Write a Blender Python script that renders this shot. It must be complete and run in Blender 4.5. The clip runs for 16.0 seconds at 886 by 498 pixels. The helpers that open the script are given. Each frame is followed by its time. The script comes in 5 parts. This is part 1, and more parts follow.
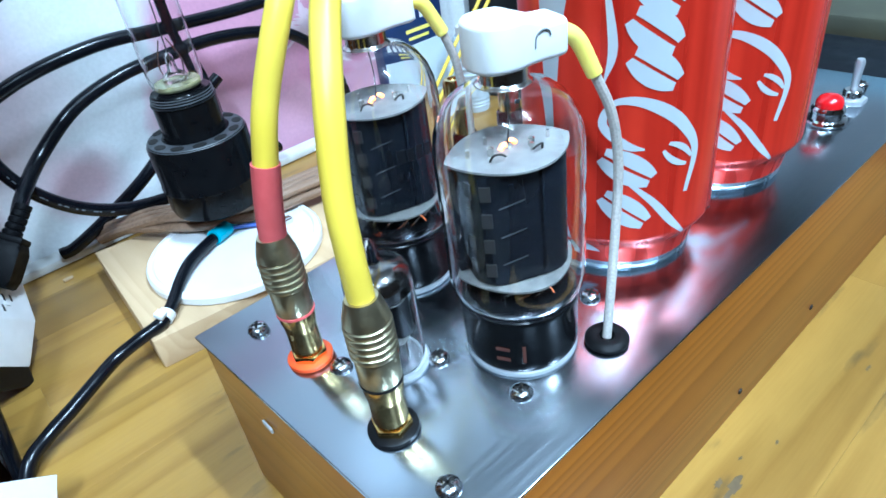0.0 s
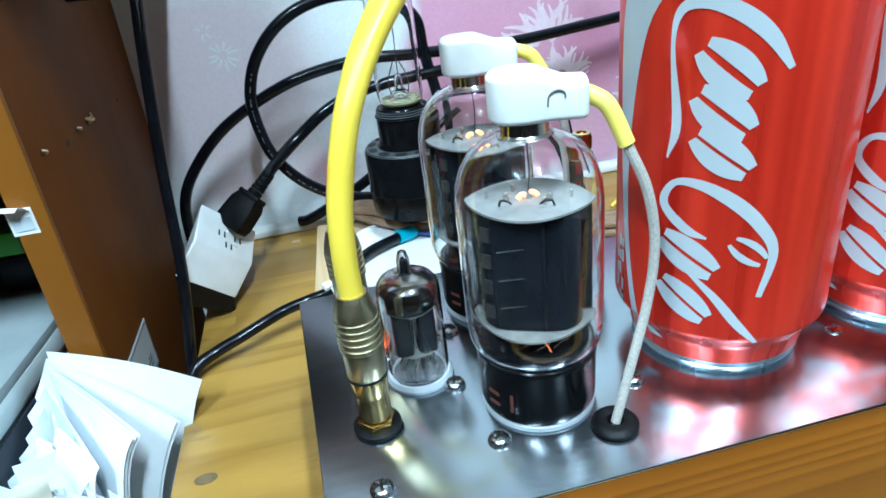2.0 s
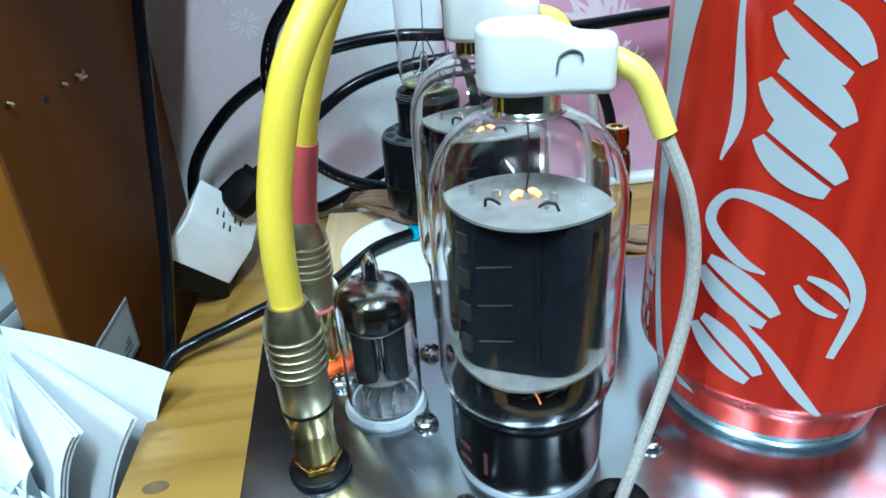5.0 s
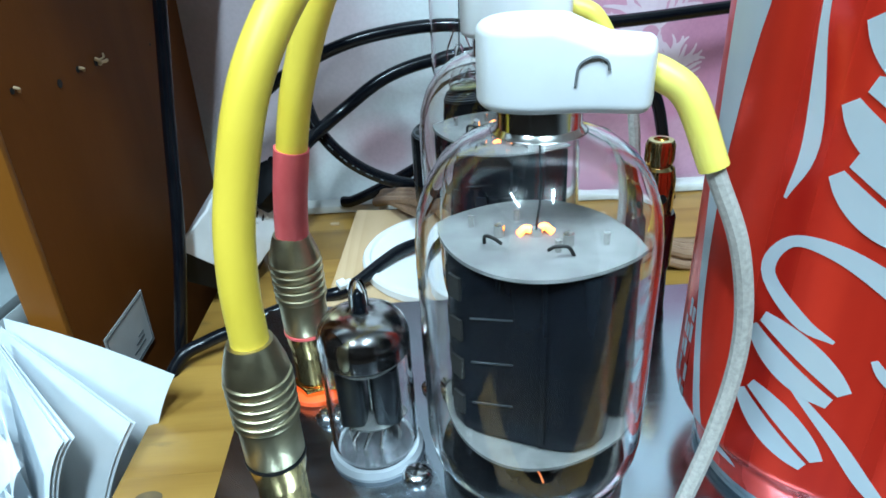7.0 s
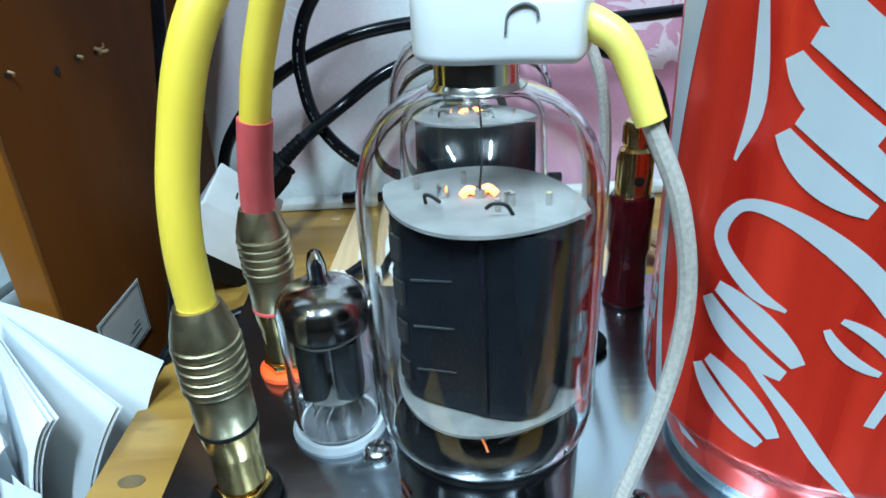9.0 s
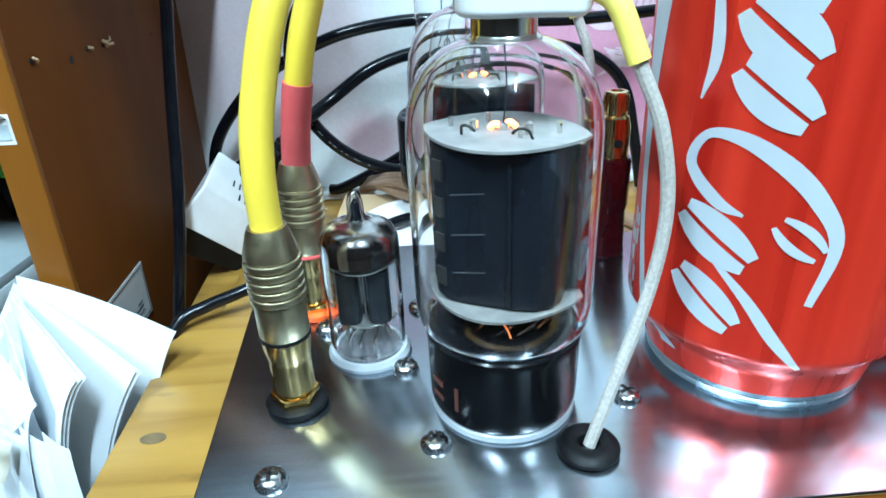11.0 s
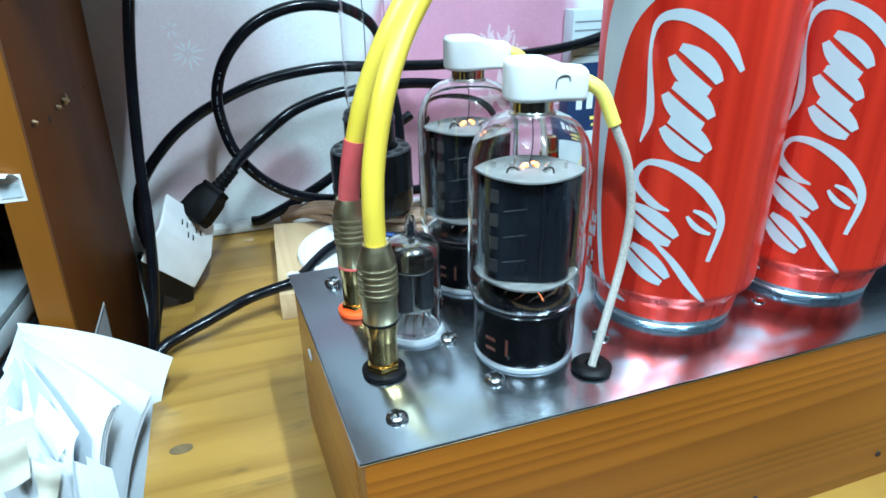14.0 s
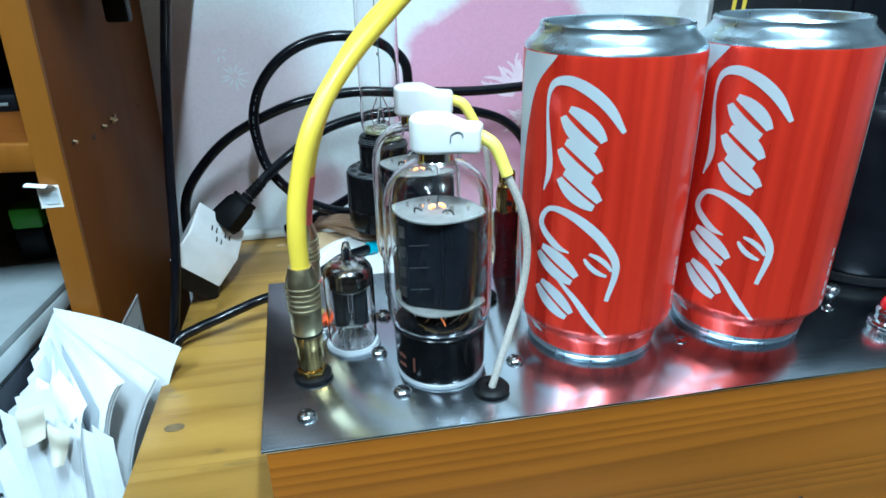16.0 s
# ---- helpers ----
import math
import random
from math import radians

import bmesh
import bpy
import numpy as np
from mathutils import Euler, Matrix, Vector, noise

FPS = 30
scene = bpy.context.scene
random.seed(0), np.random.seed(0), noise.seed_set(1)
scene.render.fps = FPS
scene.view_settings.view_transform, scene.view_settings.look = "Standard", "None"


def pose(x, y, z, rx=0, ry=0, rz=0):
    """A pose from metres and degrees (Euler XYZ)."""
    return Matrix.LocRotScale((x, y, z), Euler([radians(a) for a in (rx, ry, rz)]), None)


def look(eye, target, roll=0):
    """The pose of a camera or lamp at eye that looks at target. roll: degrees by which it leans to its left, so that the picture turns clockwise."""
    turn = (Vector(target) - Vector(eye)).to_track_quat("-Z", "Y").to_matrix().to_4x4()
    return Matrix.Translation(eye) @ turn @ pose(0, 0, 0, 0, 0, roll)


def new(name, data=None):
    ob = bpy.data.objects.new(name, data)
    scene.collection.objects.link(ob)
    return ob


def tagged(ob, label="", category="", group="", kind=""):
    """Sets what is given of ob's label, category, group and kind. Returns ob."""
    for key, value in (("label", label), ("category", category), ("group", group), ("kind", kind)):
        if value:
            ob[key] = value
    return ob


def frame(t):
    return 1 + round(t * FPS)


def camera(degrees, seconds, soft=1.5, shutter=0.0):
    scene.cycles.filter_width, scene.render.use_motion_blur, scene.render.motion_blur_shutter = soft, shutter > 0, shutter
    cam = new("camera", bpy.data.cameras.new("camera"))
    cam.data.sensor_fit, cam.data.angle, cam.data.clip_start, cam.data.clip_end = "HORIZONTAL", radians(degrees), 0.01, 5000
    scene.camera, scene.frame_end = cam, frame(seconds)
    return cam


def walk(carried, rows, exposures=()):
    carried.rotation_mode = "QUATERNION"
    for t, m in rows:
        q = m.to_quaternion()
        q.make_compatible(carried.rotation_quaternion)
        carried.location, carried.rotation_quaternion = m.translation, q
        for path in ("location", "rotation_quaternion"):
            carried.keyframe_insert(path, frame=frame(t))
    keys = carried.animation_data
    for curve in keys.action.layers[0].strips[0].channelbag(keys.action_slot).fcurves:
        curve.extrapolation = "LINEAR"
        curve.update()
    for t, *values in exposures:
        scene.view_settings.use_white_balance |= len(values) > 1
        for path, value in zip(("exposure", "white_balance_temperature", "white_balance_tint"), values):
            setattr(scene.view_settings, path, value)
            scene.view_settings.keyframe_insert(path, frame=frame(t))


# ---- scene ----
cam = camera(69.3, 16.0, soft=1.6)
PATH = [
    (0, (-0.03910, -0.06715, 0.21515), (0.11208, 0.12887, 0.04568), -8.5),
    (0.5, (-0.01490, -0.08290, 0.21820), (0.10952, 0.13172, 0.04951), -9.6),
    (1, (0.00725, -0.09830, 0.21690), (0.09378, 0.13505, 0.04939), -11.3),
    (1.5, (0.01395, -0.10890, 0.21515), (0.07666, 0.14223, 0.06348), -9.7),
    (2, (0.01760, -0.10980, 0.20990), (0.06228, 0.15275, 0.07180), -7.0),
    (2.5, (0.02315, -0.11305, 0.21015), (0.06155, 0.15292, 0.07679), -5.3),
    (3, (0.02400, -0.11775, 0.20730), (0.05716, 0.15053, 0.07721), -3.6),
    (3.5, (0.02515, -0.11980, 0.20605), (0.05771, 0.15295, 0.08543), -2.7),
    (3.7, (0.02605, -0.11465, 0.20365), (0.05966, 0.15709, 0.08106), -3.1),
    (5.8, (0.04480, -0.06410, 0.19005), (0.06431, 0.20012, 0.04931), -3.6),
    (6, (0.04525, -0.06255, 0.18985), (0.06340, 0.20260, 0.05068), -3.4),
    (6.5, (0.04715, -0.05800, 0.18795), (0.05870, 0.20744, 0.04863), -3.4),
    (7, (0.05015, -0.05355, 0.18910), (0.05435, 0.21137, 0.04839), -3.2),
    (7.5, (0.05325, -0.05360, 0.19080), (0.05265, 0.21207, 0.05144), -2.9),
    (8, (0.05790, -0.05355, 0.19050), (0.05520, 0.21229, 0.05151), -3.0),
    (8.5, (0.06080, -0.05410, 0.18405), (0.05750, 0.21208, 0.04571), -3.0),
    (9, (0.06165, -0.05580, 0.18135), (0.05775, 0.21093, 0.04409), -3.2),
    (9.5, (0.06090, -0.05985, 0.17625), (0.05715, 0.20728, 0.03976), -3.3),
    (10, (0.05910, -0.06815, 0.17550), (0.05775, 0.20009, 0.04116), -3.0),
    (10.2, (0.05680, -0.07270, 0.17570), (0.05650, 0.19581, 0.04190), -2.8),
    (12.3, (0.02105, -0.10860, 0.19145), (0.07161, 0.15592, 0.05927), -2.6),
    (12.5, (0.01365, -0.11485, 0.19490), (0.07005, 0.14887, 0.06349), -2.5),
    (13, (-0.00440, -0.12250, 0.19820), (0.06474, 0.13938, 0.06921), -1.8),
    (13.5, (-0.01220, -0.12545, 0.20090), (0.06730, 0.13376, 0.07249), -1.3),
    (14, (-0.01980, -0.13430, 0.20425), (0.06675, 0.12325, 0.07705), -1.1),
    (14.5, (-0.02405, -0.15080, 0.21315), (0.07001, 0.10707, 0.09209), -0.9),
    (15, (-0.02060, -0.15630, 0.21760), (0.07495, 0.10110, 0.09670), -0.7),
    (15.5, (0.00475, -0.16225, 0.21690), (0.08064, 0.10065, 0.09392), -0.5),
    (16, (0.03070, -0.17150, 0.22260), (0.07915, 0.09746, 0.09885), -1.0),
]

EXPOSURES = [(t, e + 0.06, 4920 if t < 0.8 else 5270, 3 if t < 0.8 else -3) for t, e in ((0.0, 0.27), (0.5, 0.08), (1.0, 0.08), (2.0, 0.13), (3.5, 0.07), (6.0, -0.12), (8.5, -0.10), (9.5, 0.05), (10.0, 0.22), (12.5, 0.37), (13.0, 0.29), (13.5, 0.22), (14.5, 0.11), (16.0, 0.03))]
walk(cam, [(t, look(eye, target, roll)) for t, eye, target, roll in PATH], EXPOSURES)

# ---- world and lights ----
world = bpy.data.worlds.new("room_air")
scene.world = world
world.use_nodes = True
world.node_tree.nodes["Background"].inputs[0].default_value = (0.80, 0.90, 1.0, 1)
world.node_tree.nodes["Background"].inputs[1].default_value = 0.02
LAMP_Z = 1.52


def tube_lamp(x, y, watts, long, wide, up=False):
    data = bpy.data.lights.new("ceiling_tube_light", "AREA")
    data.shape, data.size, data.size_y = "RECTANGLE", wide, long
    data.energy, data.color = watts, (0.87, 0.97, 1.01)
    ob = new("ceiling_tube_light", data)
    ob.matrix_world = pose(x, y, LAMP_Z + 0.056, 180) if up else pose(x, y, LAMP_Z - 0.012)
    return ob


LAMPS = [(-0.60, -0.72), (0.28, -0.75)]
for lx, ly in LAMPS:
    tube_lamp(lx, ly, 37.0, 0.58, 0.05)
    tube_lamp(lx, ly, 15.0, 0.58, 0.05, up=True)


# ---- helpers ----
def surf(name, c1, c2=None, scale=60.0, stretch=(1, 1, 1), rough=0.5, rough2=None, metal=0.0, bump=0.0, detail=4.0,
         stain=None, stain_scale=8.0, stain_amount=0.5, spec=0.5, coat=0.0, transmission=0.0, ior=1.45, emit=None, power=0.0,
         aniso=0.0, vary=0.0, subsurface=0.0):
    """A node material: grain between two colours, a slower stain, roughness spread and fine relief."""
    m = bpy.data.materials.new(name)
    m.use_nodes = True
    nt = m.node_tree
    b = nt.nodes["Principled BSDF"]
    tc = nt.nodes.new("ShaderNodeTexCoord")
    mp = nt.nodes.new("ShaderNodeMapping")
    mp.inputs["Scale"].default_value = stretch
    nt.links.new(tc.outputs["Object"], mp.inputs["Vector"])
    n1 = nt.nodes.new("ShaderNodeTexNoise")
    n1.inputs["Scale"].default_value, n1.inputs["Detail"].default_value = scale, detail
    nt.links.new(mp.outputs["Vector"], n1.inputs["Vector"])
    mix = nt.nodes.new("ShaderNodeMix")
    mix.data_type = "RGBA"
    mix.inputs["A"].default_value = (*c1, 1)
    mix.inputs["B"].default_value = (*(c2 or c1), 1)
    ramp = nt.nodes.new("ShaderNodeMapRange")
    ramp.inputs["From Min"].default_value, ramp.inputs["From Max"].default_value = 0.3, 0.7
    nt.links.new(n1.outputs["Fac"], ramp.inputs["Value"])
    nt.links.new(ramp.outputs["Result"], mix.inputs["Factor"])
    last = mix.outputs["Result"]
    if stain:
        n2 = nt.nodes.new("ShaderNodeTexNoise")
        n2.inputs["Scale"].default_value, n2.inputs["Detail"].default_value = stain_scale, 6.0
        nt.links.new(tc.outputs["Object"], n2.inputs["Vector"])
        r2 = nt.nodes.new("ShaderNodeMapRange")
        r2.inputs["From Min"].default_value, r2.inputs["From Max"].default_value = 0.45, 0.75
        r2.inputs["To Max"].default_value = stain_amount
        nt.links.new(n2.outputs["Fac"], r2.inputs["Value"])
        mx = nt.nodes.new("ShaderNodeMix")
        mx.data_type = "RGBA"
        mx.inputs["B"].default_value = (*stain, 1)
        nt.links.new(last, mx.inputs["A"])
        nt.links.new(r2.outputs["Result"], mx.inputs["Factor"])
        last = mx.outputs["Result"]
    if vary:
        info = nt.nodes.new("ShaderNodeObjectInfo")
        hsv = nt.nodes.new("ShaderNodeHueSaturation")
        rv = nt.nodes.new("ShaderNodeMapRange")
        rv.inputs["To Min"].default_value, rv.inputs["To Max"].default_value = 1 - vary, 1 + vary
        nt.links.new(info.outputs["Random"], rv.inputs["Value"])
        nt.links.new(rv.outputs["Result"], hsv.inputs["Value"])
        nt.links.new(last, hsv.inputs["Color"])
        last = hsv.outputs["Color"]
    nt.links.new(last, b.inputs["Base Color"])
    if rough2 is None:
        b.inputs["Roughness"].default_value = rough
    else:
        rr = nt.nodes.new("ShaderNodeMapRange")
        rr.inputs["From Min"].default_value, rr.inputs["From Max"].default_value = 0.35, 0.65
        rr.inputs["To Min"].default_value, rr.inputs["To Max"].default_value = rough, rough2
        nt.links.new(n1.outputs["Fac"], rr.inputs["Value"])
        nt.links.new(rr.outputs["Result"], b.inputs["Roughness"])
    if bump:
        bp = nt.nodes.new("ShaderNodeBump")
        bp.inputs["Strength"].default_value, bp.inputs["Distance"].default_value = bump, 0.0005
        nt.links.new(n1.outputs["Fac"], bp.inputs["Height"])
        nt.links.new(bp.outputs["Normal"], b.inputs["Normal"])
    b.inputs["Metallic"].default_value = metal
    b.inputs["Specular IOR Level"].default_value = spec
    b.inputs["Coat Weight"].default_value = coat
    b.inputs["Coat Roughness"].default_value = 0.08
    b.inputs["Transmission Weight"].default_value = transmission
    b.inputs["IOR"].default_value = ior
    b.inputs["Anisotropic"].default_value = aniso
    b.inputs["Subsurface Weight"].default_value = subsurface
    if emit:
        b.inputs["Emission Color"].default_value = (*emit, 1)
        b.inputs["Emission Strength"].default_value = power
    return m


def wood(name, light, dark, along, period, rough, vary=0.0, coat=0.0, contrast=1.0, fibre=0.25, draw=0.07, patch=(0.82, 1.16, 9.0), relief=0.25, spec=0.5, specks=0.0):
    """Sawn wood: growth rings drawn out along one axis, fine fibres, slow patches of tone."""
    m = bpy.data.materials.new(name)
    m.use_nodes = True
    nt = m.node_tree
    b = nt.nodes["Principled BSDF"]
    tc = nt.nodes.new("ShaderNodeTexCoord")
    info = nt.nodes.new("ShaderNodeObjectInfo")
    off = nt.nodes.new("ShaderNodeVectorMath")
    off.operation = "ADD"
    sc = nt.nodes.new("ShaderNodeVectorMath")
    sc.operation = "SCALE"
    comb = nt.nodes.new("ShaderNodeCombineXYZ")
    for k in range(3):
        nt.links.new(info.outputs["Random"], comb.inputs[k])
    nt.links.new(comb.outputs[0], sc.inputs[0])
    sc.inputs["Scale"].default_value = 3.7
    nt.links.new(tc.outputs["Object"], off.inputs[0])
    nt.links.new(sc.outputs[0], off.inputs[1])
    mp = nt.nodes.new("ShaderNodeMapping")
    s = [1.0, 1.0, 1.0]
    s["XYZ".index(along)] = draw
    mp.inputs["Scale"].default_value = s
    nt.links.new(off.outputs[0], mp.inputs["Vector"])
    nz = nt.nodes.new("ShaderNodeTexNoise")
    nz.inputs["Scale"].default_value, nz.inputs["Detail"].default_value = 14.0, 2.0
    nt.links.new(mp.outputs["Vector"], nz.inputs["Vector"])
    ml = nt.nodes.new("ShaderNodeMath")
    ml.operation = "MULTIPLY"
    ml.inputs[1].default_value = 0.32 / period
    nt.links.new(nz.outputs["Fac"], ml.inputs[0])
    fr = nt.nodes.new("ShaderNodeMath")
    fr.operation = "FRACT"
    nt.links.new(ml.outputs[0], fr.inputs[0])
    rp = nt.nodes.new("ShaderNodeValToRGB")
    rp.color_ramp.elements[0].position, rp.color_ramp.elements[1].position = 0.25, 0.86
    e = rp.color_ramp.elements.new(1.0)
    rp.color_ramp.elements[0].color = (0, 0, 0, 1)
    rp.color_ramp.elements[1].color = (1, 1, 1, 1)
    e.color = (0.1, 0.1, 0.1, 1)
    nt.links.new(fr.outputs[0], rp.inputs["Fac"])
    nf = nt.nodes.new("ShaderNodeTexNoise")
    nf.inputs["Scale"].default_value, nf.inputs["Detail"].default_value = 900.0, 3.0
    nt.links.new(mp.outputs["Vector"], nf.inputs["Vector"])
    ns = nt.nodes.new("ShaderNodeTexNoise")
    ns.inputs["Scale"].default_value, ns.inputs["Detail"].default_value = patch[2], 5.0
    slow = nt.nodes.new("ShaderNodeMapping")
    slow.inputs["Scale"].default_value = [max(v, 0.3) for v in s]
    nt.links.new(off.outputs[0], slow.inputs["Vector"])
    nt.links.new(slow.outputs["Vector"], ns.inputs["Vector"])
    f1 = nt.nodes.new("ShaderNodeMath")
    f1.operation = "MULTIPLY"
    f1.inputs[1].default_value = 0.65 * contrast
    nt.links.new(rp.outputs["Color"], f1.inputs[0])
    f2 = nt.nodes.new("ShaderNodeMath")
    f2.operation = "MULTIPLY_ADD"
    f2.inputs[1].default_value = fibre
    nt.links.new(nf.outputs["Fac"], f2.inputs[0])
    nt.links.new(f1.outputs[0], f2.inputs[2])
    mix = nt.nodes.new("ShaderNodeMix")
    mix.data_type = "RGBA"
    mix.inputs["A"].default_value, mix.inputs["B"].default_value = (*light, 1), (*dark, 1)
    nt.links.new(f2.outputs[0], mix.inputs["Factor"])
    hsv = nt.nodes.new("ShaderNodeHueSaturation")
    mr = nt.nodes.new("ShaderNodeMapRange")
    mr.inputs["From Min"].default_value, mr.inputs["From Max"].default_value = 0.3, 0.7
    mr.inputs["To Min"].default_value, mr.inputs["To Max"].default_value = patch[:2]
    nt.links.new(ns.outputs["Fac"], mr.inputs["Value"])
    mv = nt.nodes.new("ShaderNodeMath")
    mv.operation = "MULTIPLY"
    rv = nt.nodes.new("ShaderNodeMapRange")
    rv.inputs["To Min"].default_value, rv.inputs["To Max"].default_value = 1 - vary, 1 + vary
    nt.links.new(info.outputs["Random"], rv.inputs["Value"])
    nt.links.new(mr.outputs["Result"], mv.inputs[0])
    nt.links.new(rv.outputs["Result"], mv.inputs[1])
    nt.links.new(mv.outputs[0], hsv.inputs["Value"])
    nt.links.new(mix.outputs["Result"], hsv.inputs["Color"])
    last = hsv.outputs["Color"]
    if specks:
        sp = nt.nodes.new("ShaderNodeTexNoise")
        sp.inputs["Scale"].default_value, sp.inputs["Detail"].default_value = 60.0, 6.0
        nt.links.new(slow.outputs["Vector"], sp.inputs["Vector"])
        sr = nt.nodes.new("ShaderNodeMapRange")
        sr.inputs["From Min"].default_value, sr.inputs["From Max"].default_value = 0.62, 0.74
        sr.inputs["To Max"].default_value = specks
        nt.links.new(sp.outputs["Fac"], sr.inputs["Value"])
        sm = nt.nodes.new("ShaderNodeMix")
        sm.data_type = "RGBA"
        sm.inputs["B"].default_value = (0.06, 0.045, 0.022, 1)
        nt.links.new(last, sm.inputs["A"])
        nt.links.new(sr.outputs["Result"], sm.inputs["Factor"])
        last = sm.outputs["Result"]
    nt.links.new(last, b.inputs["Base Color"])
    bp = nt.nodes.new("ShaderNodeBump")
    bp.inputs["Strength"].default_value, bp.inputs["Distance"].default_value = relief, 0.0004
    nt.links.new(f2.outputs[0], bp.inputs["Height"])
    nt.links.new(bp.outputs["Normal"], b.inputs["Normal"])
    b.inputs["Roughness"].default_value = rough
    b.inputs["Specular IOR Level"].default_value = spec
    b.inputs["Coat Weight"].default_value = coat
    b.inputs["Coat Roughness"].default_value = 0.18
    return m


def mesh_of(bm, name, smooth=True):
    bmesh.ops.recalc_face_normals(bm, faces=bm.faces)
    me = bpy.data.meshes.new(name)
    bm.to_mesh(me)
    bm.free()
    for p in me.polygons:
        p.use_smooth = smooth
    return me


def part(name, bm, material, parent=None, label="", smooth=True, sharp=35.0):
    """Links a bmesh as one mesh object under a thing or a part."""
    me = bm if isinstance(bm, bpy.types.Mesh) else mesh_of(bm, name, smooth)
    if smooth and not isinstance(bm, bpy.types.Mesh):
        me.set_sharp_from_angle(angle=radians(sharp))
    if not me.materials:
        me.materials.append(material)
    ob = new(name, me)
    if parent:
        ob.parent = parent
    return tagged(ob, label)


def thing(name, at, label, category, group="", kind="", rz=0.0):
    ob = new(name)
    ob.empty_display_size = 0.01
    ob.matrix_world = pose(*at, 0, 0, rz)
    return tagged(ob, label, category, group, kind)


def lathe(profile, segments=48, close=False):
    """Turns (radius, height) pairs about the z axis."""
    bm = bmesh.new()
    rings = []
    for r, z in profile:
        if r < 1e-6:
            rings.append([bm.verts.new((0, 0, z))])
        else:
            rings.append([bm.verts.new((r * math.cos(2 * math.pi * k / segments), r * math.sin(2 * math.pi * k / segments), z)) for k in range(segments)])
    pairs = list(zip(rings, rings[1:]))
    if close:
        pairs.append((rings[-1], rings[0]))
    for a, b in pairs:
        for k in range(segments):
            j = (k + 1) % segments
            if len(a) == 1 and len(b) == 1:
                continue
            if len(a) == 1:
                bm.faces.new((a[0], b[j], b[k]))
            elif len(b) == 1:
                bm.faces.new((a[k], a[j], b[0]))
            else:
                bm.faces.new((a[k], a[j], b[j], b[k]))
    return bm


def shell(profile, wall, segments=48):
    """A glass bulb of even wall thickness: an outer skin, and an inner one that faces inwards."""
    pts = [Vector((r, z)) for r, z in profile]
    inner = []
    for i, p in enumerate(pts):
        d = (pts[min(i + 1, len(pts) - 1)] - pts[max(i - 1, 0)]).normalized()
        q = p + Vector((-d.y, d.x)) * wall
        inner.append((0.0 if i in (0, len(pts) - 1) else max(q.x, 0.00005), q.y))
    bm = lathe(profile, segments)
    bmesh.ops.recalc_face_normals(bm, faces=bm.faces)
    inside = lathe(inner, segments)
    bmesh.ops.recalc_face_normals(inside, faces=inside.faces)
    bmesh.ops.reverse_faces(inside, faces=inside.faces)
    spare = bpy.data.meshes.new("inner_skin")
    inside.to_mesh(spare)
    inside.free()
    bm.from_mesh(spare)
    bpy.data.meshes.remove(spare)
    me = bpy.data.meshes.new("glass_bulb")
    bm.to_mesh(me)
    bm.free()
    for f in me.polygons:
        f.use_smooth = True
    return me


def block(sx, sy, sz, bevel=0.001, at=(0, 0, 0), segments=2):
    """A box with rounded edges that stands on at."""
    bm = bmesh.new()
    bmesh.ops.create_cube(bm, size=1)
    bmesh.ops.scale(bm, vec=(sx, sy, sz), verts=bm.verts)
    bmesh.ops.translate(bm, vec=(at[0], at[1], at[2] + sz / 2), verts=bm.verts)
    if bevel:
        bmesh.ops.bevel(bm, geom=bm.edges[:], offset=bevel, segments=segments, affect="EDGES", profile=0.5)
    return bm


def prism(outline, z0, z1, bevel=0.0):
    """Raises a plan outline from z0 to z1."""
    bm = bmesh.new()
    low = [bm.verts.new((x, y, z0)) for x, y in outline]
    top = [bm.verts.new((x, y, z1)) for x, y in outline]
    bm.faces.new(low[::-1])
    bm.faces.new(top)
    n = len(outline)
    for k in range(n):
        bm.faces.new((low[k], low[(k + 1) % n], top[(k + 1) % n], top[k]))
    if bevel:
        bmesh.ops.bevel(bm, geom=bm.edges[:], offset=bevel, segments=2, affect="EDGES", profile=0.5)
    return bm


def spline(points, step=6):
    """A smooth line through the points."""
    p = [Vector(q) for q in points]
    p = [2 * p[0] - p[1]] + p + [2 * p[-1] - p[-2]]
    out = []
    for i in range(1, len(p) - 2):
        a, b, c, d = p[i - 1:i + 3]
        for k in range(step):
            t = k / step
            out.append(0.5 * ((2 * b) + (c - a) * t + (2 * a - 5 * b + 4 * c - d) * t * t + (3 * b - a - 3 * c + d) * t ** 3))
    out.append(p[-2])
    return out


def sweep(points, radius, sides=12, step=6, bm=None, flat=1.0):
    """A round cable along a smooth line; radius may be a function of the share of its length."""
    line = spline(points, step)
    bm = bm or bmesh.new()
    up = Vector((0.13, 0.21, 0.97))
    rings = []
    for i, c in enumerate(line):
        d = (line[min(i + 1, len(line) - 1)] - line[max(i - 1, 0)]).normalized()
        side = d.cross(up)
        if side.length < 1e-4:
            side = d.cross(Vector((1, 0, 0)))
        side.normalize()
        up = side.cross(d).normalized()
        r = radius(i / (len(line) - 1)) if callable(radius) else radius
        rings.append([bm.verts.new(c + side * (math.cos(2 * math.pi * k / sides) * r) + up * (math.sin(2 * math.pi * k / sides) * r * flat)) for k in range(sides)])
    for a, b in zip(rings, rings[1:]):
        for k in range(sides):
            bm.faces.new((a[k], a[(k + 1) % sides], b[(k + 1) % sides], b[k]))
    bm.faces.new(rings[0][::-1])
    bm.faces.new(rings[-1])
    return bm


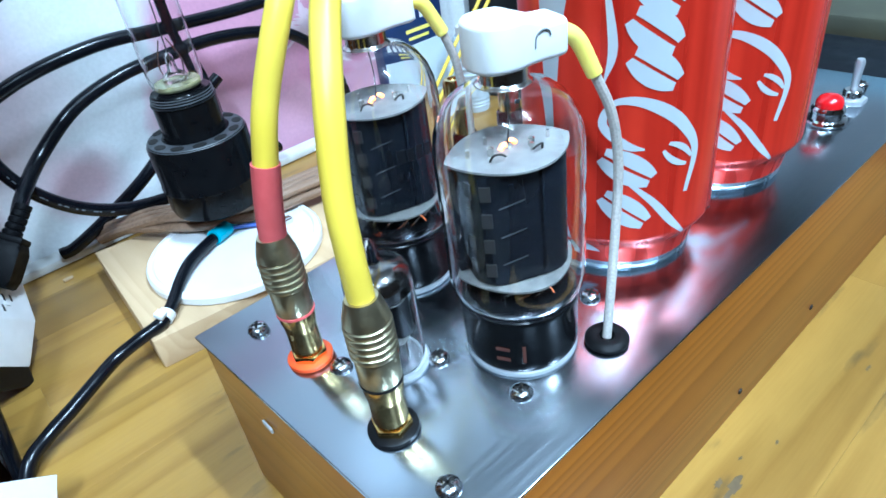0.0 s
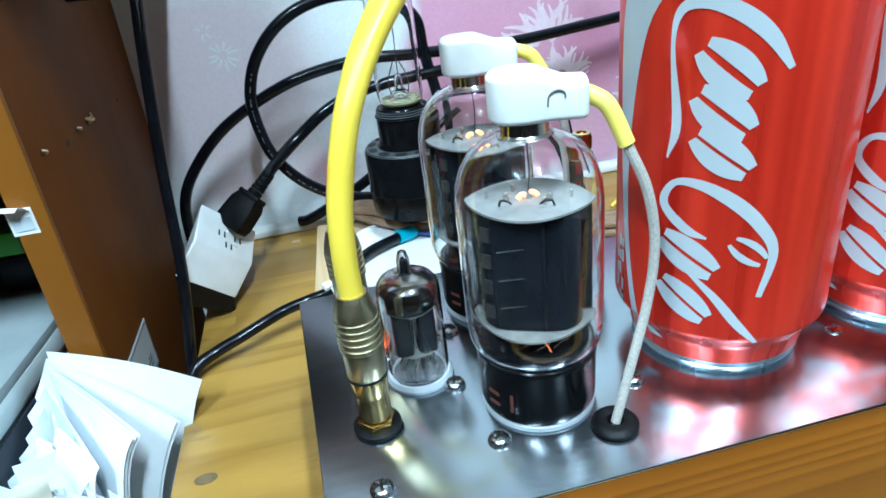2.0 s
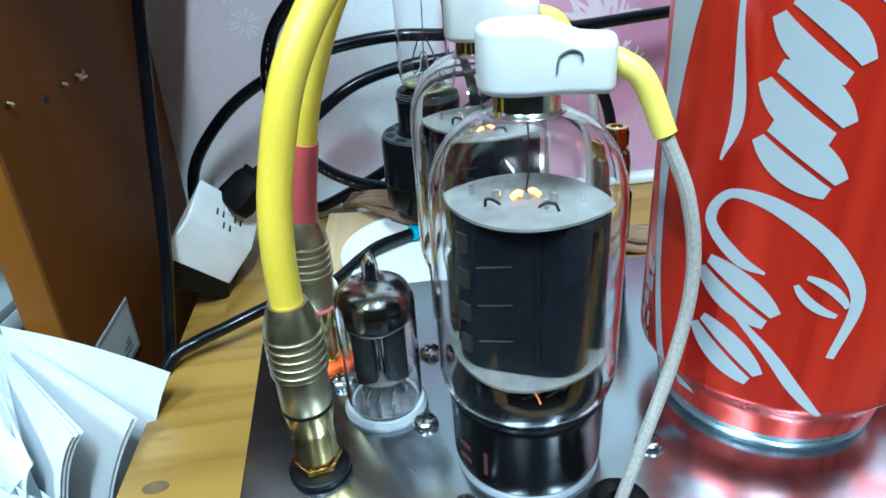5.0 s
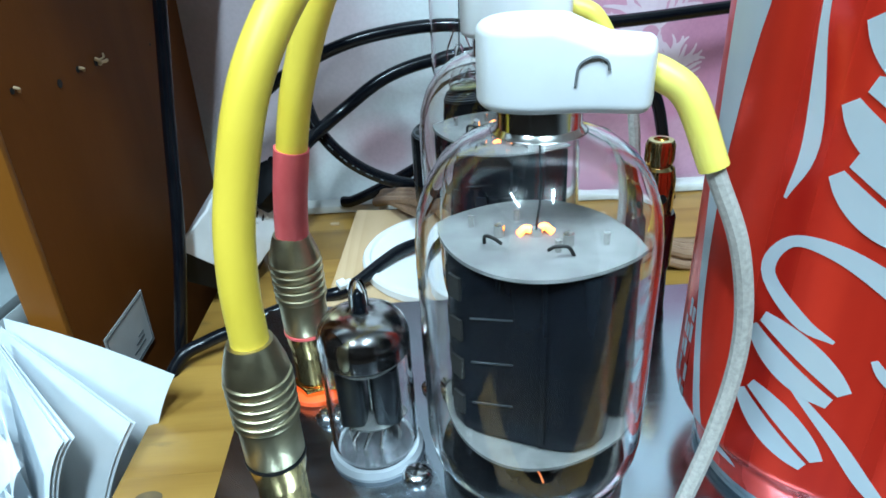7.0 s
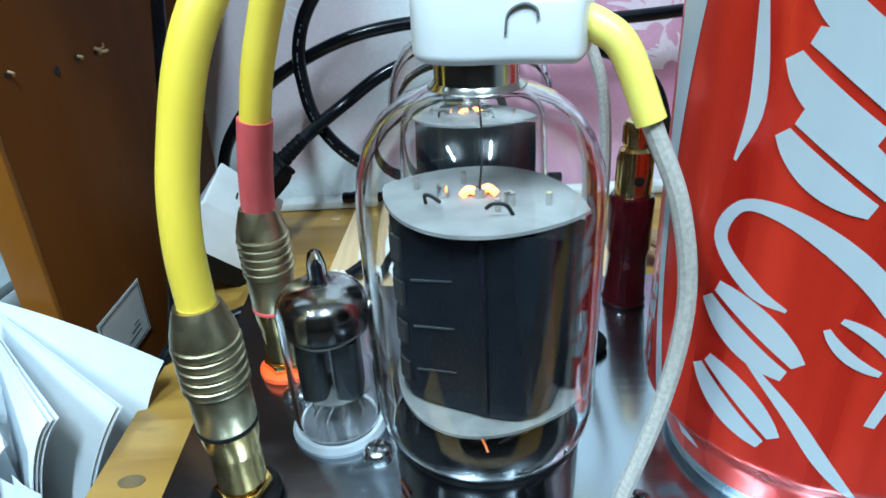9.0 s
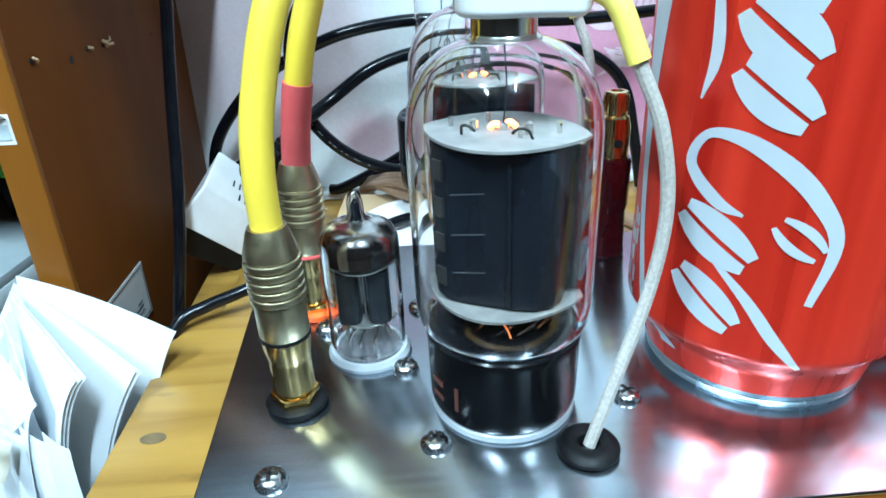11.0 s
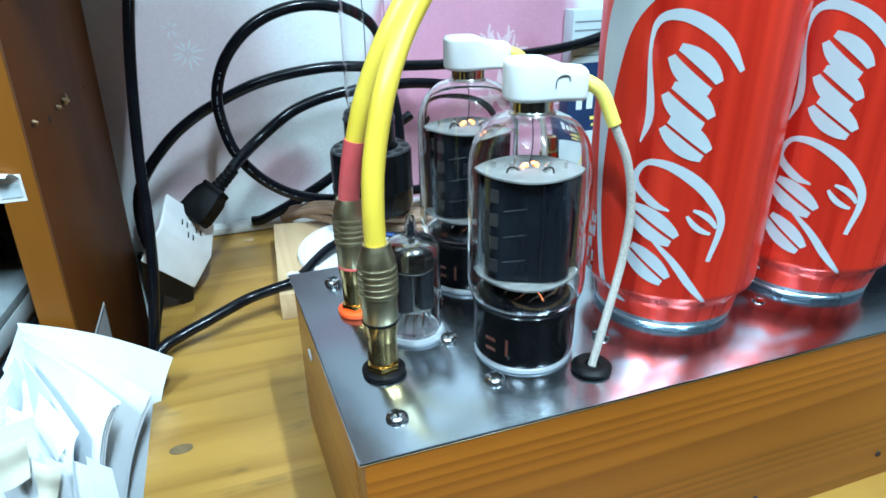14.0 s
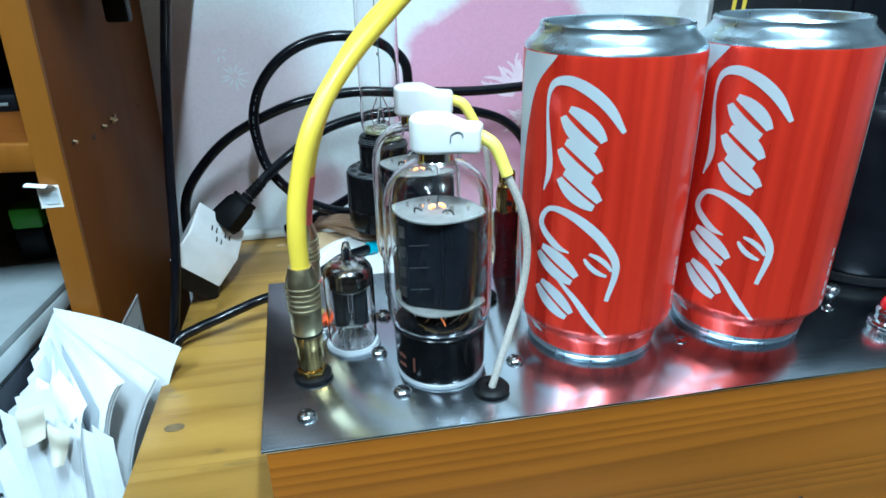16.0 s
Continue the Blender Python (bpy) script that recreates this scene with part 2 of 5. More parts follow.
def grid_sheet(f, nu, nv, thick=0.0002):
    """A thin curved sheet; f gives the place for u and v from 0 to 1."""
    bm = bmesh.new()
    v = [[bm.verts.new(f(i / nu, j / nv)) for j in range(nv + 1)] for i in range(nu + 1)]
    for i in range(nu):
        for j in range(nv):
            bm.faces.new((v[i][j], v[i + 1][j], v[i + 1][j + 1], v[i][j + 1]))
    bmesh.ops.recalc_face_normals(bm, faces=bm.faces)
    bmesh.ops.solidify(bm, geom=bm.faces[:], thickness=thick)
    return bm


# ---- materials ----
ALU = surf("brushed_aluminium", (0.42, 0.46, 0.51), (0.45, 0.49, 0.54), 700, (0.03, 1, 1), 0.175, 0.205, 1.0, 0.006, 3, stain=(0.31, 0.345, 0.39), stain_scale=9, stain_amount=0.4, aniso=0.6)
brushed = ALU.node_tree.nodes.new("ShaderNodeTangent")
brushed.direction_type, brushed.uv_map = "UV_MAP", "brush_lines"
ALU.node_tree.links.new(brushed.outputs["Tangent"], ALU.node_tree.nodes["Principled BSDF"].inputs["Tangent"])
SCREW = surf("zinc_screw_steel", (0.62, 0.63, 0.64), (0.45, 0.46, 0.48), 400, rough=0.16, rough2=0.3, metal=1.0)
CASE_WOOD = wood("orange_lacquered_pine", (0.30, 0.103, 0.007), (0.125, 0.033, 0.003), "X", 0.0110, 0.40, coat=0.2, contrast=0.72, draw=0.022, patch=(0.72, 1.18, 14.0))
CASE_SIDE = wood("orange_lacquered_pine_side", (0.33, 0.130, 0.017), (0.21, 0.070, 0.007), "Y", 0.018, 0.36, coat=0.25, contrast=0.8, draw=0.03)
PINE = wood("varnished_pine", (0.36, 0.212, 0.043), (0.19, 0.090, 0.012), "X", 0.040, 0.34, vary=0.13, coat=0.2, contrast=0.62, fibre=0.3, draw=0.06, patch=(0.72, 1.20, 16.0), relief=0.1, specks=0.85)
BLOCK_WOOD = wood("raw_pine_offcut", (0.52, 0.375, 0.215), (0.40, 0.265, 0.135), "Y", 0.020, 0.6, contrast=0.6)
BOARD = wood("brown_veneer", (0.128, 0.041, 0.006), (0.082, 0.024, 0.003), "Z", 0.060, 0.55, contrast=0.5, spec=0.10)
EDGE = wood("orange_edge_band", (0.225, 0.085, 0.009), (0.165, 0.056, 0.005), "Z", 0.03, 0.42, contrast=0.5, coat=0.04, spec=0.25)
GLASS = surf("clear_glass", (1, 1, 1), rough=0.0, transmission=1.0, ior=1.40)
SMOKE = surf("getter_mirror", (0.52, 0.51, 0.50), (0.27, 0.25, 0.25), 90, rough=0.06, rough2=0.16, metal=1.0)
BAKELITE = surf("black_bakelite", (0.0030, 0.0032, 0.004), (0.005, 0.0053, 0.006), 120, rough=0.15, rough2=0.22, spec=0.16)
SOCKET_GREY = surf("grey_ceramic", (0.33, 0.35, 0.37), (0.27, 0.29, 0.31), 90, rough=0.35)
ANODE = surf("carbonised_anode_metal", (0.0034, 0.0044, 0.0064), (0.0054, 0.0068, 0.0095), 160, (1, 1, 0.15), 0.15, 0.24, 0.0, 0.0, spec=0.24)
ANODE_RIB = surf("anode_rib_metal", (0.040, 0.043, 0.050), (0.025, 0.027, 0.032), 200, rough=0.35, metal=0.8)
MICA = surf("frosted_mica", (0.17, 0.17, 0.165), (0.10, 0.10, 0.097), 140, rough=0.55, rough2=0.7, bump=0.1)
# Lower spacers dimmer than MICA: the anode's shade is in their colour.
DIM_MICA = surf("dim_mica", (0.115, 0.115, 0.110), (0.075, 0.075, 0.072), 300, rough=0.6, bump=0.1, spec=0.3)
WELD = surf("pale_weld_metal", (0.038, 0.041, 0.045), (0.018, 0.020, 0.022), 300, rough=0.5)
NICKEL = surf("bright_nickel", (0.72, 0.70, 0.66), (0.55, 0.54, 0.52), 200, rough=0.12, rough2=0.22, metal=1.0)
COPPER = surf("copper_wire", (0.72, 0.33, 0.14), (0.60, 0.25, 0.10), 300, rough=0.25, metal=1.0)
EMBER = surf("dull_glowing_wire", (0.40, 0.13, 0.05), rough=0.5, emit=(1.0, 0.20, 0.03), power=0.7)
GLOW = surf("hot_cathode", (0.8, 0.3, 0.1), rough=0.5, emit=(1.0, 0.24, 0.03), power=6.0)
CERAMIC = surf("white_ceramic", (0.83, 0.84, 0.84), (0.78, 0.79, 0.80), 120, rough=0.3, rough2=0.42, subsurface=0.0)
INK = surf("dark_ink", (0.10, 0.11, 0.12), (0.2, 0.2, 0.2), 300, rough=0.7)
GRIP = surf("bronze_coloured_grip", (0.60, 0.53, 0.34), (0.50, 0.43, 0.26), 250, rough=0.30, rough2=0.42, metal=1.0)
BRASS = surf("polished_brass", (0.78, 0.60, 0.28), (0.68, 0.50, 0.20), 180, rough=0.12, rough2=0.24, metal=1.0)
GOLD = surf("gold_plated_brass", (0.90, 0.64, 0.22), (0.85, 0.55, 0.15), 120, rough=0.08, rough2=0.16, metal=1.0)
BLACK_PLASTIC = surf("black_plastic", (0.004, 0.004, 0.0045), (0.007, 0.007, 0.008), 150, rough=0.3, rough2=0.45, spec=0.2)
# Greyer bakelite: lamp light on the holder's rim goes into its colour.
GREYED_BLACK = surf("greyed_black_bakelite", (0.060, 0.064, 0.070), (0.035, 0.037, 0.042), 150, rough=0.38, rough2=0.5, spec=0.6)
BLACK_RUBBER = surf("black_rubber", (0.0035, 0.0035, 0.004), (0.006, 0.006, 0.0065), 220, rough=0.42, rough2=0.6, bump=0.05, spec=0.2)
CORD = surf("black_cord_jacket", (0.0028, 0.0034, 0.0055), (0.0045, 0.0052, 0.0075), 120, rough=0.16, rough2=0.25, spec=0.38)
PLUG = surf("matt_black_moulding", (0.0022, 0.0024, 0.003), (0.004, 0.004, 0.005), 160, rough=0.45, rough2=0.6, spec=0.1)
CORD_PRINT = surf("grey_cord_print", (0.13, 0.14, 0.15), rough=0.5)
YELLOW = surf("yellow_cable_jacket", (0.74, 0.55, 0.045), (0.80, 0.62, 0.07), 60, rough=0.34, rough2=0.45, stain=(0.70, 0.48, 0.02), stain_scale=30, stain_amount=0.5)
SLEEVE_YELLOW = surf("yellow_sleeve", (0.85, 0.72, 0.10), (0.88, 0.76, 0.18), 80, rough=0.4)
SHRINK_RED = surf("red_shrink_sleeve", (0.55, 0.085, 0.085), (0.62, 0.11, 0.11), 160, rough=0.42, rough2=0.55)
RING_RED = surf("orange_red_insulator", (0.80, 0.08, 0.015), (0.85, 0.12, 0.02), 100, rough=0.3, emit=None)
POST_RED = surf("dark_red_plastic", (0.045, 0.003, 0.005), (0.030, 0.002, 0.004), 90, rough=0.2, coat=0.3)
BRAID = surf("grey_white_braided_wire", (0.46, 0.43, 0.39), (0.33, 0.31, 0.28), 1400, (1, 1, 1), 0.6, 0.8, 0.0, 0.12)
# Upright darker and lighter reds paint the reflections on the can walls.
CAN_RED = surf("red_lacquer_light_streaks", (0.53, 0.015, 0.008), (0.86, 0.050, 0.021), 110, (1, 1, 0.015), 0.24, 0.34, 0.42, 0.0, 2, coat=0.2)
CAN_SILVER = surf("bare_can_aluminium", (0.50, 0.60, 0.67), (0.44, 0.54, 0.61), 90, (1, 1, 0.2), 0.24, 0.32, 0.95)
CAN_WHITE = surf("silver_white_print", (0.62, 0.68, 0.72), (0.56, 0.62, 0.67), 80, (1, 1, 0.05), 0.32, 0.4, 0.25)
LAMP_RED = surf("red_lamp_cap", (0.60, 0.006, 0.010), (0.68, 0.01, 0.012), 60, rough=0.12, coat=0.5)
SATIN = surf("satin_nickel", (0.80, 0.83, 0.86), (0.74, 0.77, 0.80), 120, rough=0.32, rough2=0.42, metal=0.8)
CHROME = surf("chromed_brass", (0.80, 0.81, 0.82), (0.74, 0.75, 0.76), 100, rough=0.06, rough2=0.12, metal=1.0)
OUTLET_WHITE = surf("off_white_plastic", (0.80, 0.80, 0.80), (0.74, 0.74, 0.74), 60, rough=0.38, rough2=0.5, stain=(0.52, 0.51, 0.49), stain_scale=40, stain_amount=0.4)
LID_WHITE = surf("white_plastic_lid", (0.78, 0.79, 0.79), (0.74, 0.75, 0.75), 60, rough=0.35)
PAPER = surf("white_paper", (0.76, 0.80, 0.84), (0.71, 0.76, 0.80), 90, rough=0.75, rough2=0.85, bump=0.05, vary=0.05)
STICKER = surf("grey_paper_sticker", (0.52, 0.53, 0.53), (0.46, 0.47, 0.47), 70, rough=0.55)
STICKER_LINE = surf("dark_print_line", (0.10, 0.11, 0.12), rough=0.6)
TRIM = surf("white_painted_strip", (0.68, 0.69, 0.67), (0.60, 0.61, 0.59), 50, rough=0.45, stain=(0.45, 0.44, 0.41), stain_scale=60, stain_amount=0.5)
STRIP = surf("brown_flat_cable", (0.20, 0.125, 0.075), (0.30, 0.19, 0.12), 500, (0.05, 1, 1), 0.35, 0.5, 0.0, 0.2)
TIE = surf("translucent_cable_tie", (0.70, 0.72, 0.74), rough=0.4)
CYAN = surf("cyan_tape", (0.03, 0.42, 0.55), (0.03, 0.34, 0.50), 60, rough=0.35)
BLUE = surf("blue_wire", (0.03, 0.08, 0.35), rough=0.4)
NAVY = surf("navy_carton_print", (0.012, 0.028, 0.085), (0.016, 0.035, 0.11), 40, rough=0.4)
PALE = surf("pale_carton_print", (0.60, 0.68, 0.72), (0.52, 0.60, 0.66), 40, rough=0.45)
DARK_BOX = surf("black_gloss_enamel", (0.0035, 0.004, 0.006), (0.006, 0.007, 0.010), 60, rough=0.28, rough2=0.40, spec=0.22)
CABINET = surf("black_case_paint", (0.004, 0.005, 0.008), (0.007, 0.008, 0.011), 50, rough=0.45, rough2=0.6, spec=0.25)
GREY_CASE = surf("light_grey_plastic", (0.25, 0.28, 0.29), (0.21, 0.24, 0.25), 50, rough=0.42, rough2=0.55)
NAVY_CASE = surf("dark_slate_plastic", (0.020, 0.024, 0.035), (0.03, 0.034, 0.045), 60, rough=0.4)
GREEN = surf("green_plastic", (0.10, 0.42, 0.02), (0.12, 0.46, 0.03), 60, rough=0.4)
PAINT = surf("room_paint", (0.50, 0.51, 0.52), (0.46, 0.47, 0.48), 30, rough=0.8)
CEILING = surf("cream_ceiling_paint", (0.46, 0.46, 0.44), (0.40, 0.40, 0.38), 30, rough=0.8)
DARK_WALL = surf("dark_unseen_wall", (0.022, 0.016, 0.013), (0.014, 0.010, 0.008), 12, (6, 6, 0.4), 0.7, spec=0.1)
FLOOR = surf("dark_unseen_floor", (0.030, 0.022, 0.016), (0.020, 0.015, 0.011), 20, rough=0.7, spec=0.1)
# Near-black for dark parts, and for shade put into holes and gaps.
SHADOWY = surf("near_black_parts_and_shade", (0.005, 0.0045, 0.004), (0.009, 0.008, 0.007), 30, rough=0.7)
PRINT_WHITE = surf("white_print", (0.72, 0.76, 0.78), rough=0.5)
PRINT_ORANGE = surf("orange_stamp", (0.075, 0.018, 0.008), rough=0.6)
PRINT_PINK = surf("pale_pink_print", (0.66, 0.50, 0.58), (0.72, 0.58, 0.64), 200, rough=0.7)
PRINT_CREAM = surf("cream_print", (0.68, 0.70, 0.72), (0.62, 0.63, 0.66), 200, rough=0.7)


def wallpaper():
    """White paper printed with large soft pink petals."""
    m = bpy.data.materials.new("flowered_wallpaper")
    m.use_nodes = True
    nt = m.node_tree
    b = nt.nodes["Principled BSDF"]
    tc = nt.nodes.new("ShaderNodeTexCoord")
    nz = nt.nodes.new("ShaderNodeTexNoise")
    nz.inputs["Scale"].default_value, nz.inputs["Detail"].default_value = 26.0, 4.0
    nt.links.new(tc.outputs["Object"], nz.inputs["Vector"])
    fine = nt.nodes.new("ShaderNodeTexNoise")
    fine.inputs["Scale"].default_value, fine.inputs["Detail"].default_value = 420.0, 3.0
    nt.links.new(tc.outputs["Object"], fine.inputs["Vector"])
    last = None
    base = (0.72, 0.75, 0.765)
    # centre x, z, half width, half height, colour, strength, softness
    petals = [(-0.045, 0.115, 0.085, 0.085, (0.605, 0.495, 0.528), 0.85, 0.35),
              (-0.055, 0.035, 0.030, 0.018, (0.462, 0.297, 0.341), 0.7, 0.6),
              (0.020, 0.040, 0.030, 0.026, (0.506, 0.297, 0.352), 0.75, 0.6),
              (0.190, 0.125, 0.098, 0.078, (0.572, 0.275, 0.396), 0.95, 0.10),
              (0.150, 0.060, 0.075, 0.085, (0.572, 0.286, 0.396), 0.9, 0.14),
              (0.245, 0.060, 0.050, 0.070, (0.484, 0.209, 0.319), 0.85, 0.2),
              (0.02, 0.260, 0.09, 0.05, (0.572, 0.330, 0.418), 0.8, 0.2),
              (-0.18, 0.24, 0.08, 0.06, (0.572, 0.330, 0.418), 0.8, 0.2)]
    for cx, cz, wx, wz, col, strength, soft in petals:
        mp = nt.nodes.new("ShaderNodeMapping")
        mp.inputs["Location"].default_value = (-cx / wx, 0, -cz / wz)
        mp.inputs["Scale"].default_value = (1 / wx, 0, 1 / wz)
        nt.links.new(tc.outputs["Object"], mp.inputs["Vector"])
        ln = nt.nodes.new("ShaderNodeVectorMath")
        ln.operation = "LENGTH"
        nt.links.new(mp.outputs["Vector"], ln.inputs[0])
        ad = nt.nodes.new("ShaderNodeMath")
        ad.operation = "MULTIPLY_ADD"
        ad.inputs[1].default_value = 0.45
        nt.links.new(nz.outputs["Fac"], ad.inputs[0])
        nt.links.new(ln.outputs["Value"], ad.inputs[2])
        mr = nt.nodes.new("ShaderNodeMapRange")
        mr.inputs["From Min"].default_value, mr.inputs["From Max"].default_value = 1.22 - soft, 1.22 + soft * 0.3
        mr.inputs["To Min"].default_value, mr.inputs["To Max"].default_value = strength, 0.0
        nt.links.new(ad.outputs[0], mr.inputs["Value"])
        mx = nt.nodes.new("ShaderNodeMix")
        mx.data_type = "RGBA"
        mx.inputs["B"].default_value = (*col, 1)
        if last:
            nt.links.new(last, mx.inputs["A"])
        else:
            mx.inputs["A"].default_value = (*base, 1)
        nt.links.new(mr.outputs["Result"], mx.inputs["Factor"])
        last = mx.outputs["Result"]
    hs = nt.nodes.new("ShaderNodeHueSaturation")
    mv = nt.nodes.new("ShaderNodeMapRange")
    mv.inputs["To Min"].default_value, mv.inputs["To Max"].default_value = 0.88, 1.1
    nt.links.new(fine.outputs["Fac"], mv.inputs["Value"])
    nt.links.new(mv.outputs["Result"], hs.inputs["Value"])
    nt.links.new(last, hs.inputs["Color"])
    nt.links.new(hs.outputs["Color"], b.inputs["Base Color"])
    bp = nt.nodes.new("ShaderNodeBump")
    bp.inputs["Strength"].default_value, bp.inputs["Distance"].default_value = 0.2, 0.0004
    nt.links.new(fine.outputs["Fac"], bp.inputs["Height"])
    nt.links.new(bp.outputs["Normal"], b.inputs["Normal"])
    b.inputs["Roughness"].default_value = 0.6
    return m


WALLPAPER = wallpaper()

# ---- room ----
WALL_Y, DESK_LEFT, DESK_FRONT, DESK_T, TOP = 0.385, -0.0765, -0.080, 0.030, 0.077


def slab(name, lo, hi, material, label):
    size = [b - a for a, b in zip(lo, hi)]
    mid = ((lo[0] + hi[0]) / 2, (lo[1] + hi[1]) / 2, lo[2])
    ob = part(name, block(*size, bevel=0, at=(0, 0, 0)), material, smooth=False)
    ob.location = mid
    return tagged(ob, label, kind="structure")


wall_north = part("wall_north", block(3.7, 0.1, 2.6, bevel=0, at=(0.4, WALL_Y + 0.05, -0.9)), WALLPAPER, smooth=False)
tagged(wall_north, "white wallpaper printed with large pink flowers", kind="structure")
# Unseen walls and floor, coloured to set what the glass and plate reflect.
slab("wall_south", (-1.45, -2.3, -0.9), (2.25, -2.2, 1.7), DARK_WALL, "unseen room wall, kept dark for the glass")
slab("wall_west", (-1.55, -2.2, -0.9), (-1.45, WALL_Y, 1.7), DARK_WALL, "unseen room wall, kept dark for the glass")
slab("wall_east", (2.25, -2.2, -0.9), (2.35, WALL_Y, 1.7), PAINT, "plain pale grey room wall")
slab("ceiling", (-1.55, -2.3, 1.7), (2.35, WALL_Y + 0.1, 1.8), CEILING, "plain cream room ceiling")
slab("floor", (-1.55, -2.3, -0.9), (2.35, WALL_Y + 0.1, -0.75), FLOOR, "unseen dark floor under the desk")

for lx, ly in LAMPS:
    lamp = thing("ceiling_lamp", (lx, ly, LAMP_Z), "white fluorescent batten hanging below the ceiling", "ceiling lamp", "ceiling lamps")
    part("housing", block(0.07, 0.66, 0.05, 0.006), PAINT, lamp)
    for s in (-0.28, 0.28):
        part("hanger", block(0.02, 0.02, 0.13, 0.002, at=(0, s, 0.05)), PAINT, lamp)

trim = part("trim", block(0.80, 0.014, 0.006, 0.0015, at=(0.32, WALL_Y - 0.0125, 0.0005)), TRIM)
tagged(trim, "dirty white strip along the back of the desk", kind="structure")


def ray_print(name, cx, cz, rays, r0, r1, wide, material, spread=(0, 360), curl=0.25):
    """A printed flower of tapering wavy petals, laid on the wall."""
    bm = bmesh.new()
    for k in range(rays):
        a = radians(spread[0] + (spread[1] - spread[0]) * (k + 0.5 * random.random()) / rays)
        r = r1 * random.uniform(0.65, 1.0)
        pts = []
        for i in range(7):
            s = i / 6
            ang = a + curl * math.sin(s * 4 + k) * 0.6
            d = r0 + (r - r0) * s
            w = wide * (0.35 + 0.65 * math.sin(math.pi * min(1, s * 0.85 + 0.12)))
            c = Vector((cx + d * math.cos(ang), -0.000006 * k, cz + d * math.sin(ang)))
            n = Vector((-math.sin(ang), 0, math.cos(ang))) * w
            pts.append((bm.verts.new(c + n), bm.verts.new(c - n)))
        for (p, q), (s_, t_) in zip(pts, pts[1:]):
            bm.faces.new((p, q, t_, s_))
    bmesh.ops.translate(bm, vec=(0, WALL_Y - 0.00012, 0), verts=bm.verts)
    return part(name, bm, material, wall_north)


ray_print("printed_flower", -0.0392, 0.1380, 11, 0.0030, 0.0125, 0.0008, PRINT_CREAM, curl=0.06)
ray_print("printed_flower", -0.0480, 0.1560, 5, 0.0020, 0.0070, 0.0007, PRINT_CREAM, curl=0.06)
ray_print("printed_flower", 0.203, 0.108, 26, 0.006, 0.040, 0.0020, PRINT_PINK, (35, 160))
ray_print("printed_flower", 0.216, 0.084, 30, 0.005, 0.028, 0.0016, PRINT_PINK, (-30, 190))
ray_print("printed_flower", 0.300, 0.060, 22, 0.006, 0.040, 0.0020, PRINT_PINK, (60, 200))

# ---- desk ----
desk = thing("desk", (0, 0, 0), "yellow varnished desk top glued up from pine staves", "desk")
part("underside", block(1.60, WALL_Y - 0.001 - DESK_FRONT, 0.020, 0.001, at=(DESK_LEFT + 0.80, (WALL_Y - 0.001 + DESK_FRONT) / 2, -DESK_T)), PINE, desk, smooth=False)
# Dark sheet added to stand for shade in the gap below the desk end.
part("gap_shade_sheet", block(0.026, 0.006, 0.30, 0.001, at=(DESK_LEFT - 0.0132, WALL_Y - 0.006, -0.31)), SHADOWY, desk, "dark sheet added for the shade in the gap by the desk", smooth=False)
for px in (0.0, 1.45):
    for py in (DESK_FRONT + 0.04, 0.30):
        part("leg", block(0.05, 0.05, 0.72, 0.003, at=(px, py, -0.75)), PINE, desk)

# ---- chassis ----
SKEW = -0.038
chassis = thing("amplifier_chassis", (0, 0, 0), "long orange pine amplifier case topped with a brushed aluminium plate", "amplifier")
D, LEN = 0.1230, 0.3245
front_pts = [(0.0015, 0.0004), (LEN - 0.0015, 0.0004), (LEN - 0.0015, 0.0155), (0.0015, 0.0155)]
part("front_board", prism(front_pts, 0.0, TOP - 0.0013, 0.0007), CASE_WOOD, chassis)
side_l = [(0.0010, 0.0160), (0.0130, 0.0160), (0.0130 + SKEW * D, D - 0.0015), (0.0015 + SKEW * D, D - 0.0015)]
part("side_board", prism(side_l, 0.0, TOP - 0.0013, 0.0007), CASE_SIDE, chassis)
side_r = [(LEN - 0.0135, 0.0160), (LEN - 0.0015, 0.0160), (LEN - 0.0065, D - 0.0015), (LEN - 0.0185, D - 0.0015)]
part("side_board", prism(side_r, 0.0, TOP - 0.0013, 0.0007), CASE_SIDE, chassis)
part("back_board", prism([(0.0135 + SKEW * D, D - 0.0135), (LEN - 0.020, D - 0.0135), (LEN - 0.020, D - 0.0015), (0.0135 + SKEW * D, D - 0.0015)], 0.0, TOP - 0.0013, 0.0007), CASE_WOOD, chassis)
plate = part("top_plate", prism([(0, 0), (LEN, 0), (LEN - 0.005, D), (SKEW * D, D)], TOP - 0.0012, TOP, 0.0005), ALU, chassis, "brushed aluminium top plate")
lines = plate.data.uv_layers.new(name="brush_lines")
for loop in plate.data.loops:
    co = plate.data.vertices[loop.vertex_index].co
    lines.data[loop.index].uv = (co.y, co.x)
for hx, hz in ((0.2125, 0.0130), (0.150, 0.0105)):
    nail = lathe([(0.0, 0.0), (0.0014, 0.0), (0.0011, 0.0005), (0.0, 0.0007)], 10)
    ob = part("nail_head", nail, SHADOWY, chassis)
    ob.matrix_local = pose(hx, 0.0004, hz, 90, 0, 0)
ob = part("scratch", block(0.0008, 0.006, 0.0022, 0.0003), PAINT, chassis)
ob.location = (0.0006 + SKEW * 0.085, 0.085, 0.058)


# ---- screws ----
def screw_head(r=0.0034):
    bm = lathe([(0.0, 0.0), (r, 0.0), (r * 1.02, 0.0005), (r * 0.95, 0.0013), (r * 0.75, 0.0020), (r * 0.42, 0.0024), (0.0, 0.0025)], 20)
    return bm


